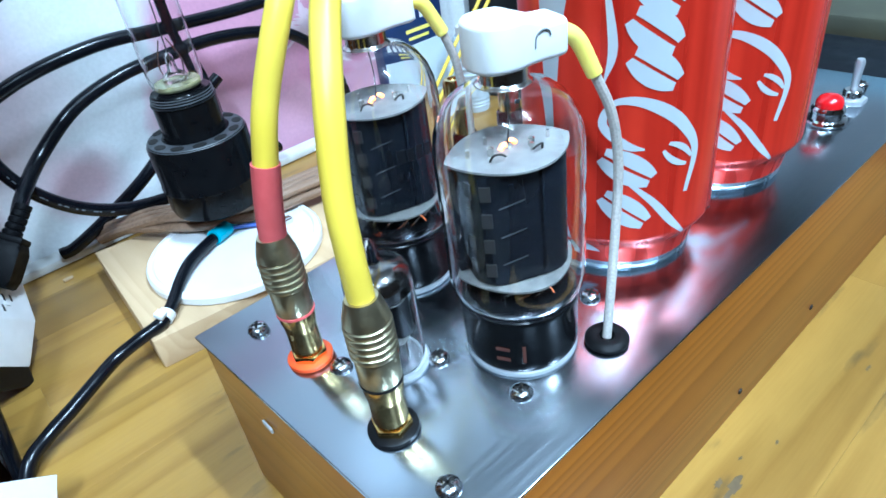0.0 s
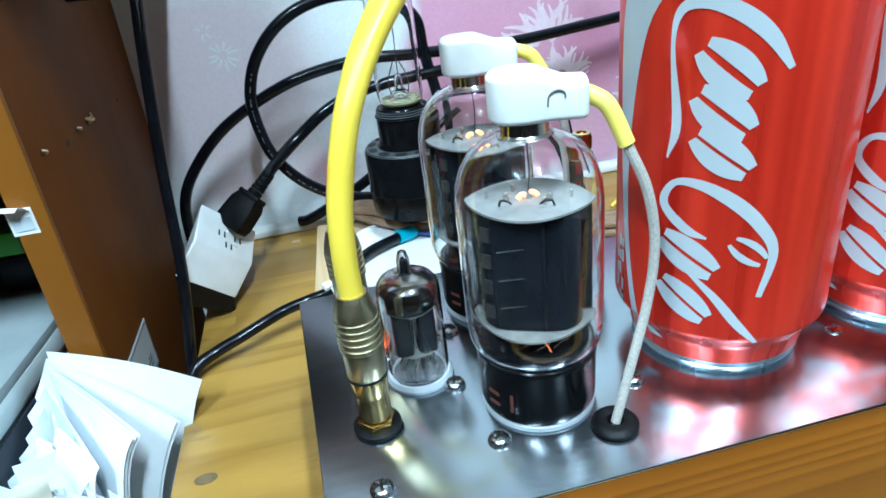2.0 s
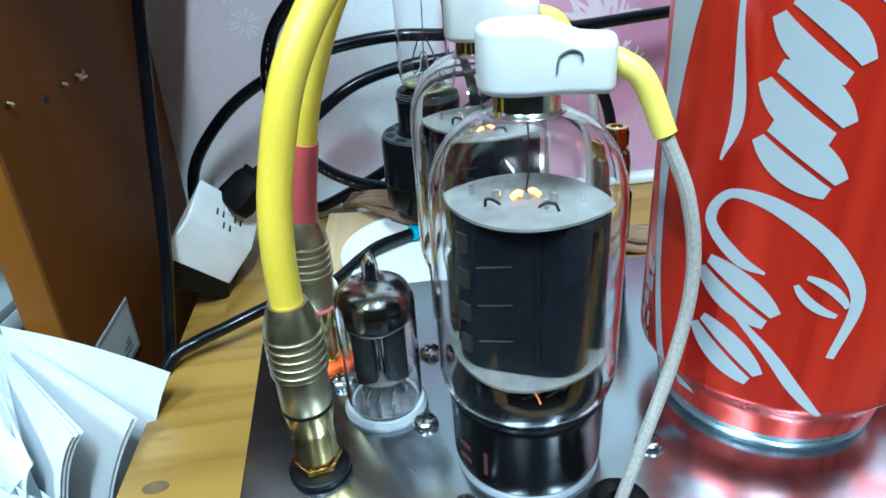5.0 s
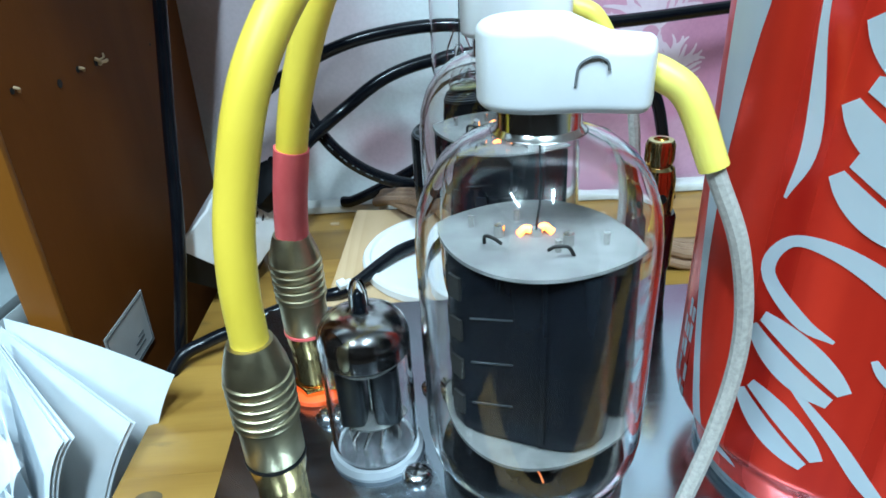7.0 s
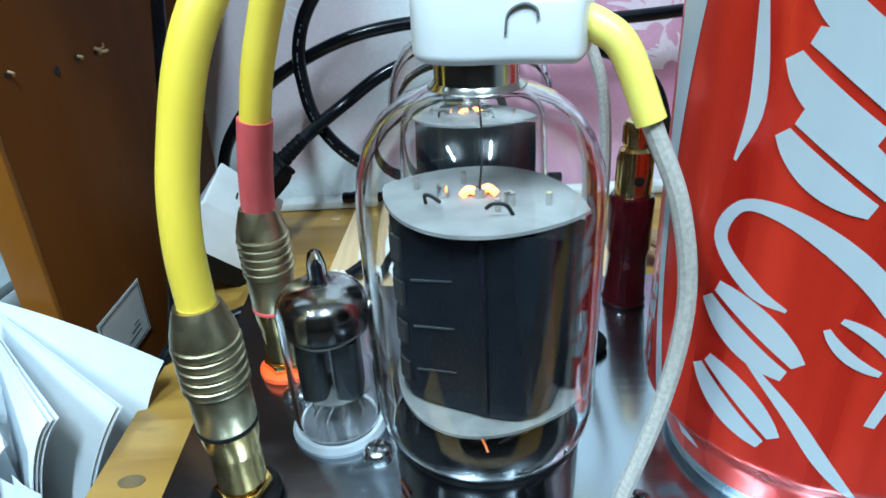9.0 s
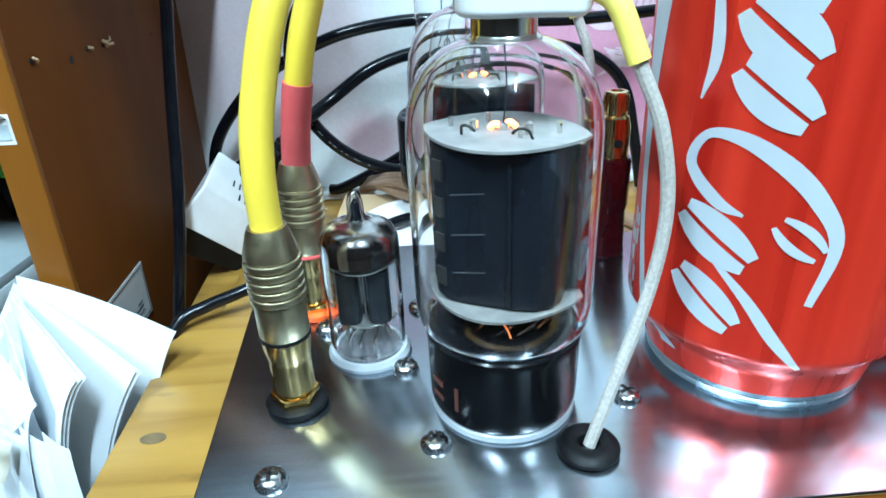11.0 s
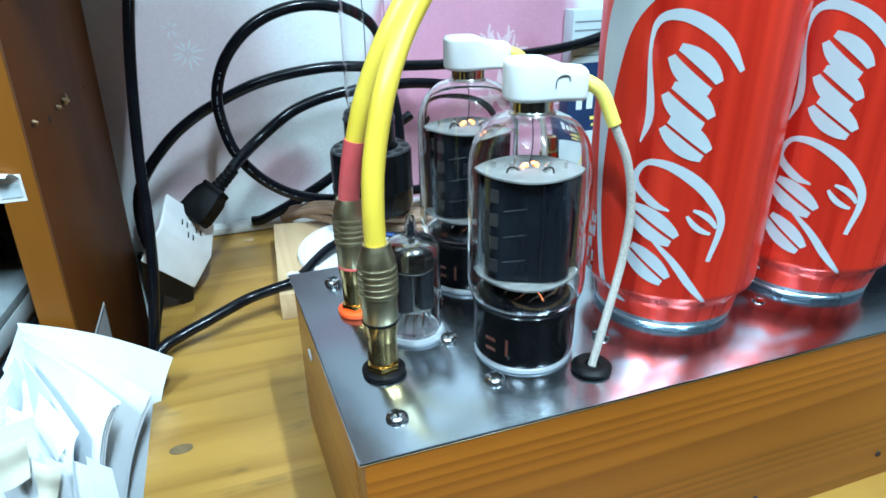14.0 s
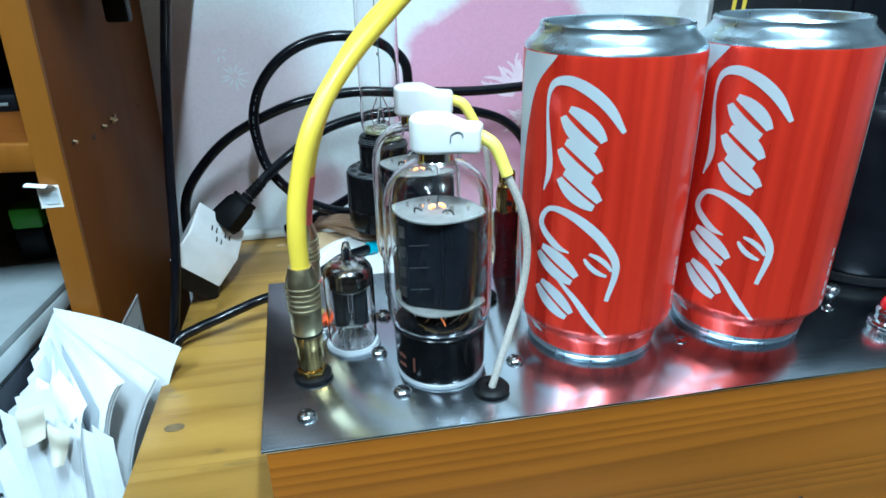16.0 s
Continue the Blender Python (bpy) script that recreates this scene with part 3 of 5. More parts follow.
def pan_screw(x, y, turn, label="zinc pan-head cross screw set in the aluminium plate", r=0.0034):
    s = thing("pan_screw", (x, y, TOP), label, "screw", "screws on the plate", rz=turn)
    part("head", screw_head(r), SCREW, s)
    for a in (0, 90):
        o = part("slot", block(r * 1.1, r * 0.26, 0.0004, 0.00005, at=(0, 0, 0.00215)), SHADOWY, s)
        o.rotation_euler = (0, 0, radians(a))
    return s


for k, (x, y) in enumerate([(0.0148, 0.0147), (0.0495, 0.0218), (0.0432, 0.0497), (0.0955, 0.0326), (0.0122, 0.1079), (0.0212, 0.0708), (0.0480, 0.0792), (0.2588, 0.0588), (0.0975, 0.0900)]):
    pan_screw(x, y, 37 * k)
for x, y in ((0.1668, 0.0333), (0.2447, 0.0442)):
    rv = thing("rivet", (x, y, TOP), "small flat aluminium rivet in the top plate", "rivet", "rivets in the plate")
    part("head", lathe([(0.0, 0.0), (0.0026, 0.0), (0.0024, 0.0007), (0.0012, 0.0009), (0.0009, 0.0005), (0.0, 0.0004)], 18), CHROME, rv)


# ---- power tubes ----
def mica_disc(a, b, z, t=0.0006):
    """A leaf-shaped spacer with a point on either side."""
    out = []
    for k in range(25):
        x = -a + 2 * a * k / 24
        out.append((x, -b * max(0.0, 1 - (x / a) ** 2) ** 0.82))
    for k in range(1, 24):
        x = a - 2 * a * k / 24
        out.append((x, b * max(0.0, 1 - (x / a) ** 2) ** 0.82))
    return prism(out, z, z + t)


def rounded_plan(hx, hy, p=3.2, n=44):
    out = []
    for k in range(n):
        a = 2 * math.pi * k / n
        c, s = math.cos(a), math.sin(a)
        out.append((hx * math.copysign(abs(c) ** (2 / p), c), hy * math.copysign(abs(s) ** (2 / p), s)))
    return out


def power_tube(x, y, turn, label, stamp):
    t = thing("power_tube", (x, y, TOP), label, "vacuum tube", "power tubes", rz=turn)
    part("socket_ring", lathe([(0.0, 0.0), (0.0166, 0.0), (0.0169, 0.0005), (0.0167, 0.0016), (0.0160, 0.0022), (0.0, 0.0022)], 44), SOCKET_GREY, t, "pale grey ceramic socket ring")
    base = part("base", lathe([(0.0, 0.0020), (0.0158, 0.0020), (0.0166, 0.0025), (0.0170, 0.0036), (0.0171, 0.0060), (0.0173, 0.0190), (0.0175, 0.0196), (0.0175, 0.0211), (0.0171, 0.0215), (0.0, 0.0215)], 48), BAKELITE, t, "black bakelite base")
    for a, z, w, hgt in stamp:
        bm = block(w, 0.0002, hgt, 0.0)
        o = part("stamp_bar", bm, PRINT_ORANGE, base, "faded orange stamp bar")
        o.matrix_local = pose(0, 0, 0, 0, 0, a) @ pose(0, -0.01722 - 0.00002 * (z - 0.006) / 0.001, z)
    out = [(0.0, 0.0217), (0.0150, 0.0217), (0.0170, 0.0220), (0.0180, 0.0228), (0.0188, 0.0246), (0.0192, 0.0266), (0.0194, 0.0288), (0.0194, 0.0300), (0.0194, 0.0620), (0.0193, 0.0665), (0.0187, 0.0710), (0.0172, 0.0752), (0.0148, 0.0788), (0.0115, 0.0814), (0.0080, 0.0828), (0.0055, 0.0834), (0.0, 0.0836)]
    glass = part("glass_envelope", shell(out, 0.0008, 64), GLASS, t, "clear glass bulb")
    glass.visible_shadow = False
    # inside
    pl = part("anode", prism(rounded_plan(0.0136, 0.0106, 3.6), 0.0314, 0.0644, 0.0006), ANODE, t, "dark slate carbonised anode")
    for sx in (-1, 1):
        part("anode_fin", block(0.0050, 0.0012, 0.0315, 0.0003, at=(sx * 0.0138, 0.0010, 0.0318)), ANODE, pl)
    for sy in (-1, 1):
        part("anode_rib", block(0.0011, 0.0012, 0.0318, 0.0004, at=(0.0042, sy * 0.0108, 0.0318)), ANODE, pl)
    for z in (0.0385, 0.0470, 0.0555):
        o = part("anode_weld_line", block(0.0070, 0.0003, 0.00022, 0), WELD, pl)
        o.matrix_local = pose(-0.0042, -0.01060, z, 0, -8, 0)
    for z in (0.0345, 0.0422, 0.0499, 0.0576):
        for wx, wy, wa in ((-0.01345, -0.0050, -72), (-0.0106, -0.0093, -30)):
            o = part("anode_window", block(0.0027, 0.0005, 0.0040, 0), SHADOWY, pl)
            o.matrix_local = pose(wx, wy, z, 0, 0, wa)
    part("mica_spacer", mica_disc(0.0172, 0.0140, 0.0650), MICA, t, "frosted mica spacer")
    part("mica_spacer", mica_disc(0.0174, 0.0156, 0.0303), DIM_MICA, t, "dim mica spacer")
    for px, py in ((-0.011, 0.0), (0.011, 0.0), (-0.0045, 0.0045), (0.0045, -0.0045)):
        part("support_rod", sweep([(px, py, 0.0256), (px, py, 0.045), (px, py, 0.0676)], 0.0005, 8, 2), NICKEL, t)
    part("heater_tail", sweep([(0.0052, -0.0128, 0.0260), (0.0046, -0.0126, 0.0274), (0.0036, -0.0122, 0.0286)], 0.00018, 6, 4), EMBER, t, "dull orange heater tail")
    part("cathode", lathe([(0.0, 0.0656), (0.0011, 0.0656), (0.0011, 0.0670), (0.0, 0.0672)], 12), NICKEL, t)
    bm = sweep([(-0.0026, -0.0010, 0.0658), (-0.0016, -0.0006, 0.0668), (0.0, 0.0, 0.0662), (0.0011, 0.0006, 0.0670), (0.0024, 0.0010, 0.0660)], 0.00062, 8, 4)
    part("heater", bm, GLOW, t, "glowing orange heater wire")
    for sx in (-1, 1):
        part("getter_hook", sweep([(sx * 0.007, -0.005, 0.0656), (sx * 0.0064, -0.0064, 0.0676), (sx * 0.0048, -0.0074, 0.0680), (sx * 0.0036, -0.0070, 0.0670)], 0.0003, 6, 4), SHADOWY, t)
        part("post", lathe([(0.0, 0.0654), (0.0009, 0.0654), (0.0009, 0.0676), (0.0, 0.0682)], 10), NICKEL, t).location = (sx * 0.0055, -0.002, 0)
    part("top_lead", sweep([(0.0, 0.0, 0.0672), (0.0006, 0.0, 0.0740), (0.0, 0.0, 0.0836)], 0.00018, 8, 4), ANODE_RIB, t)
    part("stem", lathe([(0.0, 0.0232), (0.0140, 0.0232), (0.0150, 0.0234), (0.0100, 0.0240), (0.0050, 0.0248), (0.0, 0.0256)], 28), BAKELITE, t)
    for k in range(13):
        a = 2 * math.pi * k / 13
        part("stem_wire", sweep([(0.010 * math.cos(a), 0.010 * math.sin(a), 0.0238), (0.0120 * math.cos(a + 0.3), 0.0120 * math.sin(a + 0.3), 0.0278), (0.0100 * math.cos(a + 0.6), 0.0090 * math.sin(a + 0.6), 0.0303)], 0.0004, 6, 4), COPPER if k % 3 == 0 else NICKEL, t)
    # top connection
    part("top_cap", lathe([(0.0072, 0.0829), (0.0066, 0.0833), (0.0062, 0.0838), (0.0061, 0.0900), (0.0, 0.0902)], 32), NICKEL, t, "nickel top cap")
    return t


def soft_prism(outline, z0, z1, r, top_drop=None):
    """A raised plan outline with rounded rims; top_drop lowers the upper rim by a function of x."""
    n = len(outline)
    normals = []
    for i in range(n):
        d = Vector(outline[(i + 1) % n]) - Vector(outline[i - 1])
        normals.append(Vector((d.y, -d.x)).normalized())
    bm = bmesh.new()
    rings = []
    for low in (True, False):
        for k in range(6):
            a = math.pi / 2 * (k if low else 5 - k) / 5
            inset = r * (1 - math.sin(a))
            ring = []
            for p, nn in zip(outline, normals):
                x, y = p[0] - nn.x * inset, p[1] - nn.y * inset
                z = z0 + r * (1 - math.cos(a)) if low else z1 - r * (1 - math.cos(a)) - (top_drop(x) if top_drop else 0.0)
                ring.append(bm.verts.new((x, y, z)))
            rings.append(ring)
    for p, q in zip(rings, rings[1:]):
        for i in range(n):
            bm.faces.new((p[i], p[(i + 1) % n], q[(i + 1) % n], q[i]))
    for ring in (rings[0][::-1], rings[-1]):
        mid = bm.verts.new(sum((v.co for v in ring), Vector()) / n)
        for i in range(n):
            bm.faces.new((ring[i], ring[(i + 1) % n], mid))
    return bm


def cap_connector(x, y, turn, label):
    c = thing("cap_connector", (x, y, TOP + 0.0868), label, "tube cap", "tube caps", rz=turn)
    half = [(-0.0077, 0.0000), (-0.0072, -0.0034), (-0.0052, -0.0065), (-0.0020, -0.0079), (0.0020, -0.0079), (0.0050, -0.0070), (0.0082, -0.0061), (0.0120, -0.0058), (0.0150, -0.0056), (0.0165, -0.0046), (0.0168, -0.0020)]
    ring = half + [(px, -py) for px, py in half[:0:-1]]
    line = spline([(px, py, 0) for px, py in ring + ring[:1]], 3)[:-1]
    bm = soft_prism([(v.x, v.y) for v in line], 0.0, 0.0116, 0.0015, lambda px: 0.0026 * min(1.0, max(0.0, (px - 0.004) / 0.007)))
    part("shell", bm, CERAMIC, c, "white glazed ceramic shell", sharp=80.0)
    return c


T1, T2 = (0.0665, 0.0368), (0.0678, 0.0936)
STAMP = [(-40, 0.0072, 0.0040, 0.0011), (-40, 0.0109, 0.0040, 0.0011), (-20, 0.0067, 0.0009, 0.0060)]
power_tube(*T1, -24, "tall clear glass power tube with black base and glowing heater", STAMP)
power_tube(*T2, -18, "tall clear glass power tube lit inside, in a ceramic socket", STAMP)
rear_tube = bpy.data.objects["power_tube.001"]
for k, (w, hgt) in enumerate(((0.0026, 0.0042), (0.0022, 0.0040), (0.0024, 0.0042), (0.0020, 0.0036))):
    o = part("stamp_bar", block(w, 0.0002, hgt, 0.0), ANODE_RIB, rear_tube, "faint grey stamp bar")
    o.matrix_local = pose(0, 0, 0, 0, 0, -4 + 9 * k) @ pose(0, -0.01955, 0.0520)
cap1 = cap_connector(T1[0] - 0.0010, T1[1] + 0.0010, -20, "white ceramic cap with a hand-drawn curl, on the tube")
part("pen_mark", sweep([(0.0070, -0.00650, 0.0040), (0.0074, -0.00645, 0.0066), (0.0092, -0.00625, 0.0077), (0.0108, -0.00610, 0.0072), (0.0112, -0.00605, 0.0060)], 0.00019, 6, 5), INK, cap1)
cap_connector(T2[0] - 0.0010, T2[1] + 0.0010, -12, "white ceramic cap on the tube beside a wired lead")


def top_lead(points, hole, label):
    w = thing("anode_lead", (0, 0, 0), label, "wire", "tube leads")
    part("sleeve", sweep(points[:4], lambda s: 0.0023 - 0.0002 * s, 12, 8), SLEEVE_YELLOW, w, "yellow plastic sleeve")
    part("braid", sweep(points[3:], 0.00138, 10, 8), BRAID, w, "grey-white braided wire")
    g = thing("grommet", (*hole, TOP), "round black rubber grommet in the plate", "grommet", "grommets")
    part("ring", lathe([(0.0020, 0.0002), (0.0056, 0.0002), (0.0066, 0.0010), (0.0066, 0.0019), (0.0056, 0.0030), (0.0040, 0.0034), (0.0024, 0.0028), (0.0020, 0.0016)], 32, close=True), BLACK_RUBBER, g)
    return w


top_lead([(0.0788, 0.0332, 0.1692), (0.0822, 0.0314, 0.1680), (0.0855, 0.0296, 0.1650), (0.0890, 0.0272, 0.1560), (0.0936, 0.0250, 0.1440), (0.0958, 0.0240, 0.1290), (0.0936, 0.0226, 0.1120), (0.0870, 0.0190, 0.0930), (0.0820, 0.0165, 0.0786)], (0.0818, 0.0163), "grey braided tube lead with a yellow sleeve, bowed to the plate")
top_lead([(0.0818, 0.0914, 0.1692), (0.0855, 0.0904, 0.1684), (0.0885, 0.0895, 0.1660), (0.0935, 0.0885, 0.1570), (0.0975, 0.0880, 0.1450), (0.0990, 0.0875, 0.1250), (0.0975, 0.0865, 0.1030), (0.0955, 0.0860, 0.0786)], (0.0955, 0.0860), "grey braided tube lead behind the glass bulb")


# ---- small tube ----
def small_tube(x, y):
    t = thing("preamp_tube", (x, y, TOP), "small clear nine-pin glass tube with a silvered top", "vacuum tube")
    part("socket_ring", lathe([(0.0, 0.0), (0.0108, 0.0), (0.0110, 0.0010), (0.0102, 0.0022), (0.0092, 0.0022), (0.0090, 0.0016), (0.0, 0.0016)], 36), SOCKET_GREY, t)
    part("socket_face", lathe([(0.0, 0.0017), (0.0088, 0.0017), (0.0088, 0.0021), (0.0, 0.0021)], 32), GREYED_BLACK, t, "dark socket face")
    out = [(0.0, 0.0024), (0.0090, 0.0024), (0.0098, 0.0034), (0.0100, 0.0055), (0.0100, 0.0318), (0.0099, 0.0336), (0.0094, 0.0352), (0.0083, 0.0367), (0.0064, 0.0378), (0.0042, 0.0384), (0.0027, 0.0389), (0.0021, 0.0400), (0.0020, 0.0432), (0.0013, 0.0458), (0.0, 0.0466)]
    g = part("glass_envelope", shell(out, 0.0008, 48), GLASS, t, "clear glass bulb with a drawn tip")
    g.visible_shadow = False
    part("getter_coat", lathe([(0.00915, 0.0290), (0.00915, 0.0318), (0.0090, 0.0334), (0.0085, 0.0347), (0.0076, 0.0358), (0.0060, 0.0368), (0.0040, 0.0374), (0.0018, 0.0380)], 40), SMOKE, t, "mirror-like silver getter coat")
    part("tip_shade", lathe([(0.0014, 0.0386), (0.0012, 0.0400), (0.0011, 0.0428), (0.0, 0.0444)], 14), ANODE, t)
    for sx in (-1, 1):
        part("anode", prism([(px + sx * 0.0038, py) for px, py in rounded_plan(0.0029, 0.0050, 5, 24)], 0.0116, 0.0262, 0.0003), ANODE_RIB, t, "grey metal anode")
    part("cathode_sleeve", lathe([(0.0, 0.0112), (0.0006, 0.0112), (0.0006, 0.0270), (0.0, 0.0270)], 10), NICKEL, t)
    part("mica_spacer", mica_disc(0.0080, 0.0060, 0.0108, 0.0004), DIM_MICA, t, "dim mica spacer")
    part("mica_spacer", mica_disc(0.0089, 0.0082, 0.0272, 0.0005), MICA, t)
    for k in range(9):
        a = 2 * math.pi * k / 10
        part("pin_wire", sweep([(0.0055 * math.cos(a), 0.0055 * math.sin(a), 0.0028), (0.0056 * math.cos(a), 0.0056 * math.sin(a), 0.0062), (0.0045 * math.cos(a + 0.3), 0.0045 * math.sin(a + 0.3), 0.0098)], 0.00045, 6, 3), NICKEL, t)
    return t


small_tube(0.0338, 0.0595)


# ---- connectors and yellow cables ----
def jack_and_plug(x, y, ring, band, label, lean=(0, 0)):
    j = thing("panel_jack", (x, y, TOP), label, "audio jack", "panel jacks")
    part("insulator", lathe([(0.0, 0.0), (0.0066, 0.0), (0.0072, 0.0006), (0.0072, 0.0019), (0.0064, 0.0024), (0.0, 0.0024)], 32), ring, j)
    hexa = [(0.0058 * math.cos(math.pi / 3 * k + 0.2), 0.0058 * math.sin(math.pi / 3 * k + 0.2)) for k in range(6)]
    part("nut", prism(hexa, 0.0024, 0.0048, 0.0003), GOLD, j, "gold-plated hexagon nut")
    part("barrel", lathe([(0.0, 0.0048), (0.0044, 0.0048), (0.0044, 0.0090), (0.0, 0.0090)], 28), GOLD, j)
    p = thing("rca_plug", (x, y, TOP + 0.0060), label.replace("jack", "plug").split(" with")[0] + " pushed on the jack", "audio plug", "audio plugs")
    part("skirt", lathe([(0.0046, 0.0000), (0.0049, 0.0000), (0.0049, 0.0085), (0.0046, 0.0085)], 32, close=True), BRASS, p)
    part("sleeve", lathe([(0.0, 0.0148), (0.0055, 0.0148), (0.0057, 0.0152), (0.0057, 0.0230), (0.0054, 0.0240), (0.0, 0.0240)], 40), GRIP, p, "bronze-coloured metal sleeve")
    part("collar", lathe([(0.0, 0.0070), (0.0048, 0.0070), (0.0050, 0.0090), (0.0055, 0.0118), (0.0056, 0.0142), (0.0, 0.0142)], 40), BRASS, p, "tapered brass collar")
    part("band", lathe([(0.0050, 0.0140), (0.00585, 0.0142), (0.00585, 0.0148), (0.0050, 0.0150)], 32), band, p)
    prof = [(0.0, 0.0238)]
    for k in range(5):
        z = 0.0238 + 0.0021 * k
        prof += [(0.0055, z), (0.0062, z + 0.0004), (0.0063, z + 0.0011), (0.0061, z + 0.0017), (0.0056, z + 0.0020)]
    prof += [(0.0060, 0.0346), (0.0058, 0.0360), (0.0046, 0.0400), (0.0041, 0.0412), (0.0, 0.0412)]
    part("ribbed_grip", lathe(prof, 40), GRIP, p, "ribbed bronze-coloured grip")
    return p


J1, J2 = (0.0170, 0.0392), (0.0170, 0.0815)
jack_and_plug(*J1, BLACK_PLASTIC, BLACK_PLASTIC, "gold-plated jack with a black insulating ring")
jack_and_plug(*J2, RING_RED, SHRINK_RED, "gold-plated jack with an orange-red insulating ring")

c1 = thing("signal_cable", (0, 0, 0), "thick yellow signal cable rising from the plug", "cable", "yellow cables")
part("jacket", sweep([(J1[0], J1[1], 0.1225), (0.0172, 0.0398, 0.1360), (0.0190, 0.0420, 0.1500), (0.0246, 0.0462, 0.1690), (0.0348, 0.0560, 0.1850), (0.0510, 0.0700, 0.2010), (0.0800, 0.0950, 0.2230), (0.1300, 0.1250, 0.2560), (0.2000, 0.1600, 0.3000), (0.3000, 0.2150, 0.3800), (0.3800, 0.2500, 0.4300), (0.4500, 0.2700, 0.4238), (0.5200, 0.2750, 0.4237)], 0.0034, 16, 8), YELLOW, c1)
c2 = thing("signal_cable", (0, 0, 0), "thick yellow signal cable with a red shrink sleeve", "cable", "yellow cables")
part("jacket", sweep([(J2[0], J2[1], 0.1225), (0.0186, 0.0806, 0.1330), (0.0208, 0.0797, 0.1445), (0.0252, 0.0785, 0.1607), (0.0345, 0.0770, 0.1810), (0.0520, 0.0850, 0.2020), (0.0830, 0.1080, 0.2230), (0.1330, 0.1400, 0.2540), (0.2000, 0.1800, 0.3000), (0.2900, 0.2500, 0.3800), (0.3800, 0.3100, 0.4320), (0.4500, 0.3300, 0.4236), (0.5200, 0.3350, 0.4235)], 0.0034, 16, 8), YELLOW, c2)
part("shrink_sleeve", sweep([(J2[0], J2[1], 0.1205), (0.0186, 0.0806, 0.1330), (0.0209, 0.0797, 0.1452)], 0.0039, 16, 8), SHRINK_RED, c2, "red heat-shrink sleeve")


# ---- drink cans ----
CAN_R = 0.0318


def can_radius(z):
    """Straight wall, a rounded shoulder above the base, then a slightly tapered foot."""
    k = min(1.0, max(0.0, (0.0170 - z) / 0.0075))
    foot = min(1.0, max(0.0, (0.0100 - z) / 0.0062))
    return CAN_R - 0.0042 * k * k * (3 - 2 * k) - 0.0013 * foot


def on_can(u, z, lift=0.00012):
    a = radians(-130) + u / 1000 / CAN_R
    zz = (z * 0.973 + 3.7) / 1000
    r = can_radius(zz) + lift
    return Vector((r * math.cos(a), r * math.sin(a), zz))


def brush(bm, stroke, lift):
    """A printed brush stroke of changing width that follows the can's wall."""
    pts = spline([(u, z, w) for u, z, w in stroke], 6)
    left, right = [], []
    for i, p in enumerate(pts):
        d = (pts[min(i + 1, len(pts) - 1)] - pts[max(i - 1, 0)])
        n = Vector((-d.y, d.x)).normalized() if Vector((d.x, d.y)).length > 1e-6 else Vector((1, 0))
        w = max(p.z, 0.25) * 0.66
        left.append(bm.verts.new(on_can(p.x + n.x * w, p.y + n.y * w, lift)))
        right.append(bm.verts.new(on_can(p.x - n.x * w, p.y - n.y * w, lift)))
    for i in range(len(pts) - 1):
        bm.faces.new((left[i], right[i], right[i + 1], left[i + 1]))


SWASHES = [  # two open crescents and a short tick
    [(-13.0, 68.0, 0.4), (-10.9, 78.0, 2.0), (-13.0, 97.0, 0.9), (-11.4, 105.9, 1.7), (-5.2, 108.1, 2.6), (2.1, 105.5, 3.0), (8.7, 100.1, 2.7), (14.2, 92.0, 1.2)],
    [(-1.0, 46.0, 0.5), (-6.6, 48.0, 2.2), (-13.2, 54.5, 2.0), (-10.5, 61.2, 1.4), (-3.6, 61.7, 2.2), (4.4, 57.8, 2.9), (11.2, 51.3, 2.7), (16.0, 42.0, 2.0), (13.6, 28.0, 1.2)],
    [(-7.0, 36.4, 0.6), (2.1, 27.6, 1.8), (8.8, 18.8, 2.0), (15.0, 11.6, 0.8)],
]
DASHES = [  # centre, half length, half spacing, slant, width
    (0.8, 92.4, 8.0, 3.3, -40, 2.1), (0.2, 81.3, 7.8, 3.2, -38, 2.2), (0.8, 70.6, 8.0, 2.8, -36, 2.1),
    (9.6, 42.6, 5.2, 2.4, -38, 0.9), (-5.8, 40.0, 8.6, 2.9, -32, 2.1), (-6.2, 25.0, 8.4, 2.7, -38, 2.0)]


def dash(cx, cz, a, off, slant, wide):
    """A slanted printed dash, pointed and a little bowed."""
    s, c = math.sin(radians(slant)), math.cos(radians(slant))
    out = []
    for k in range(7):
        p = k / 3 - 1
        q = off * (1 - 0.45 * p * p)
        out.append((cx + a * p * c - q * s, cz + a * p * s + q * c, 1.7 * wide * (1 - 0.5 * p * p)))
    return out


def ribbon(bm, edge_a, edge_b, lift):
    a = spline([(u, z, 0) for u, z in edge_a], 6)
    b = spline([(u, z, 0) for u, z in edge_b], 6)
    cols = 8
    for i in range(len(a) - 1):
        rows = []
        for j in (i, i + 1):
            rows.append([bm.verts.new(on_can(a[j].x + (b[j].x - a[j].x) * k / cols, a[j].y + (b[j].y - a[j].y) * k / cols, lift)) for k in range(cols + 1)])
        for k in range(cols):
            bm.faces.new((rows[0][k], rows[0][k + 1], rows[1][k + 1], rows[1][k]))
    bmesh.ops.remove_doubles(bm, verts=bm.verts, dist=1e-6)


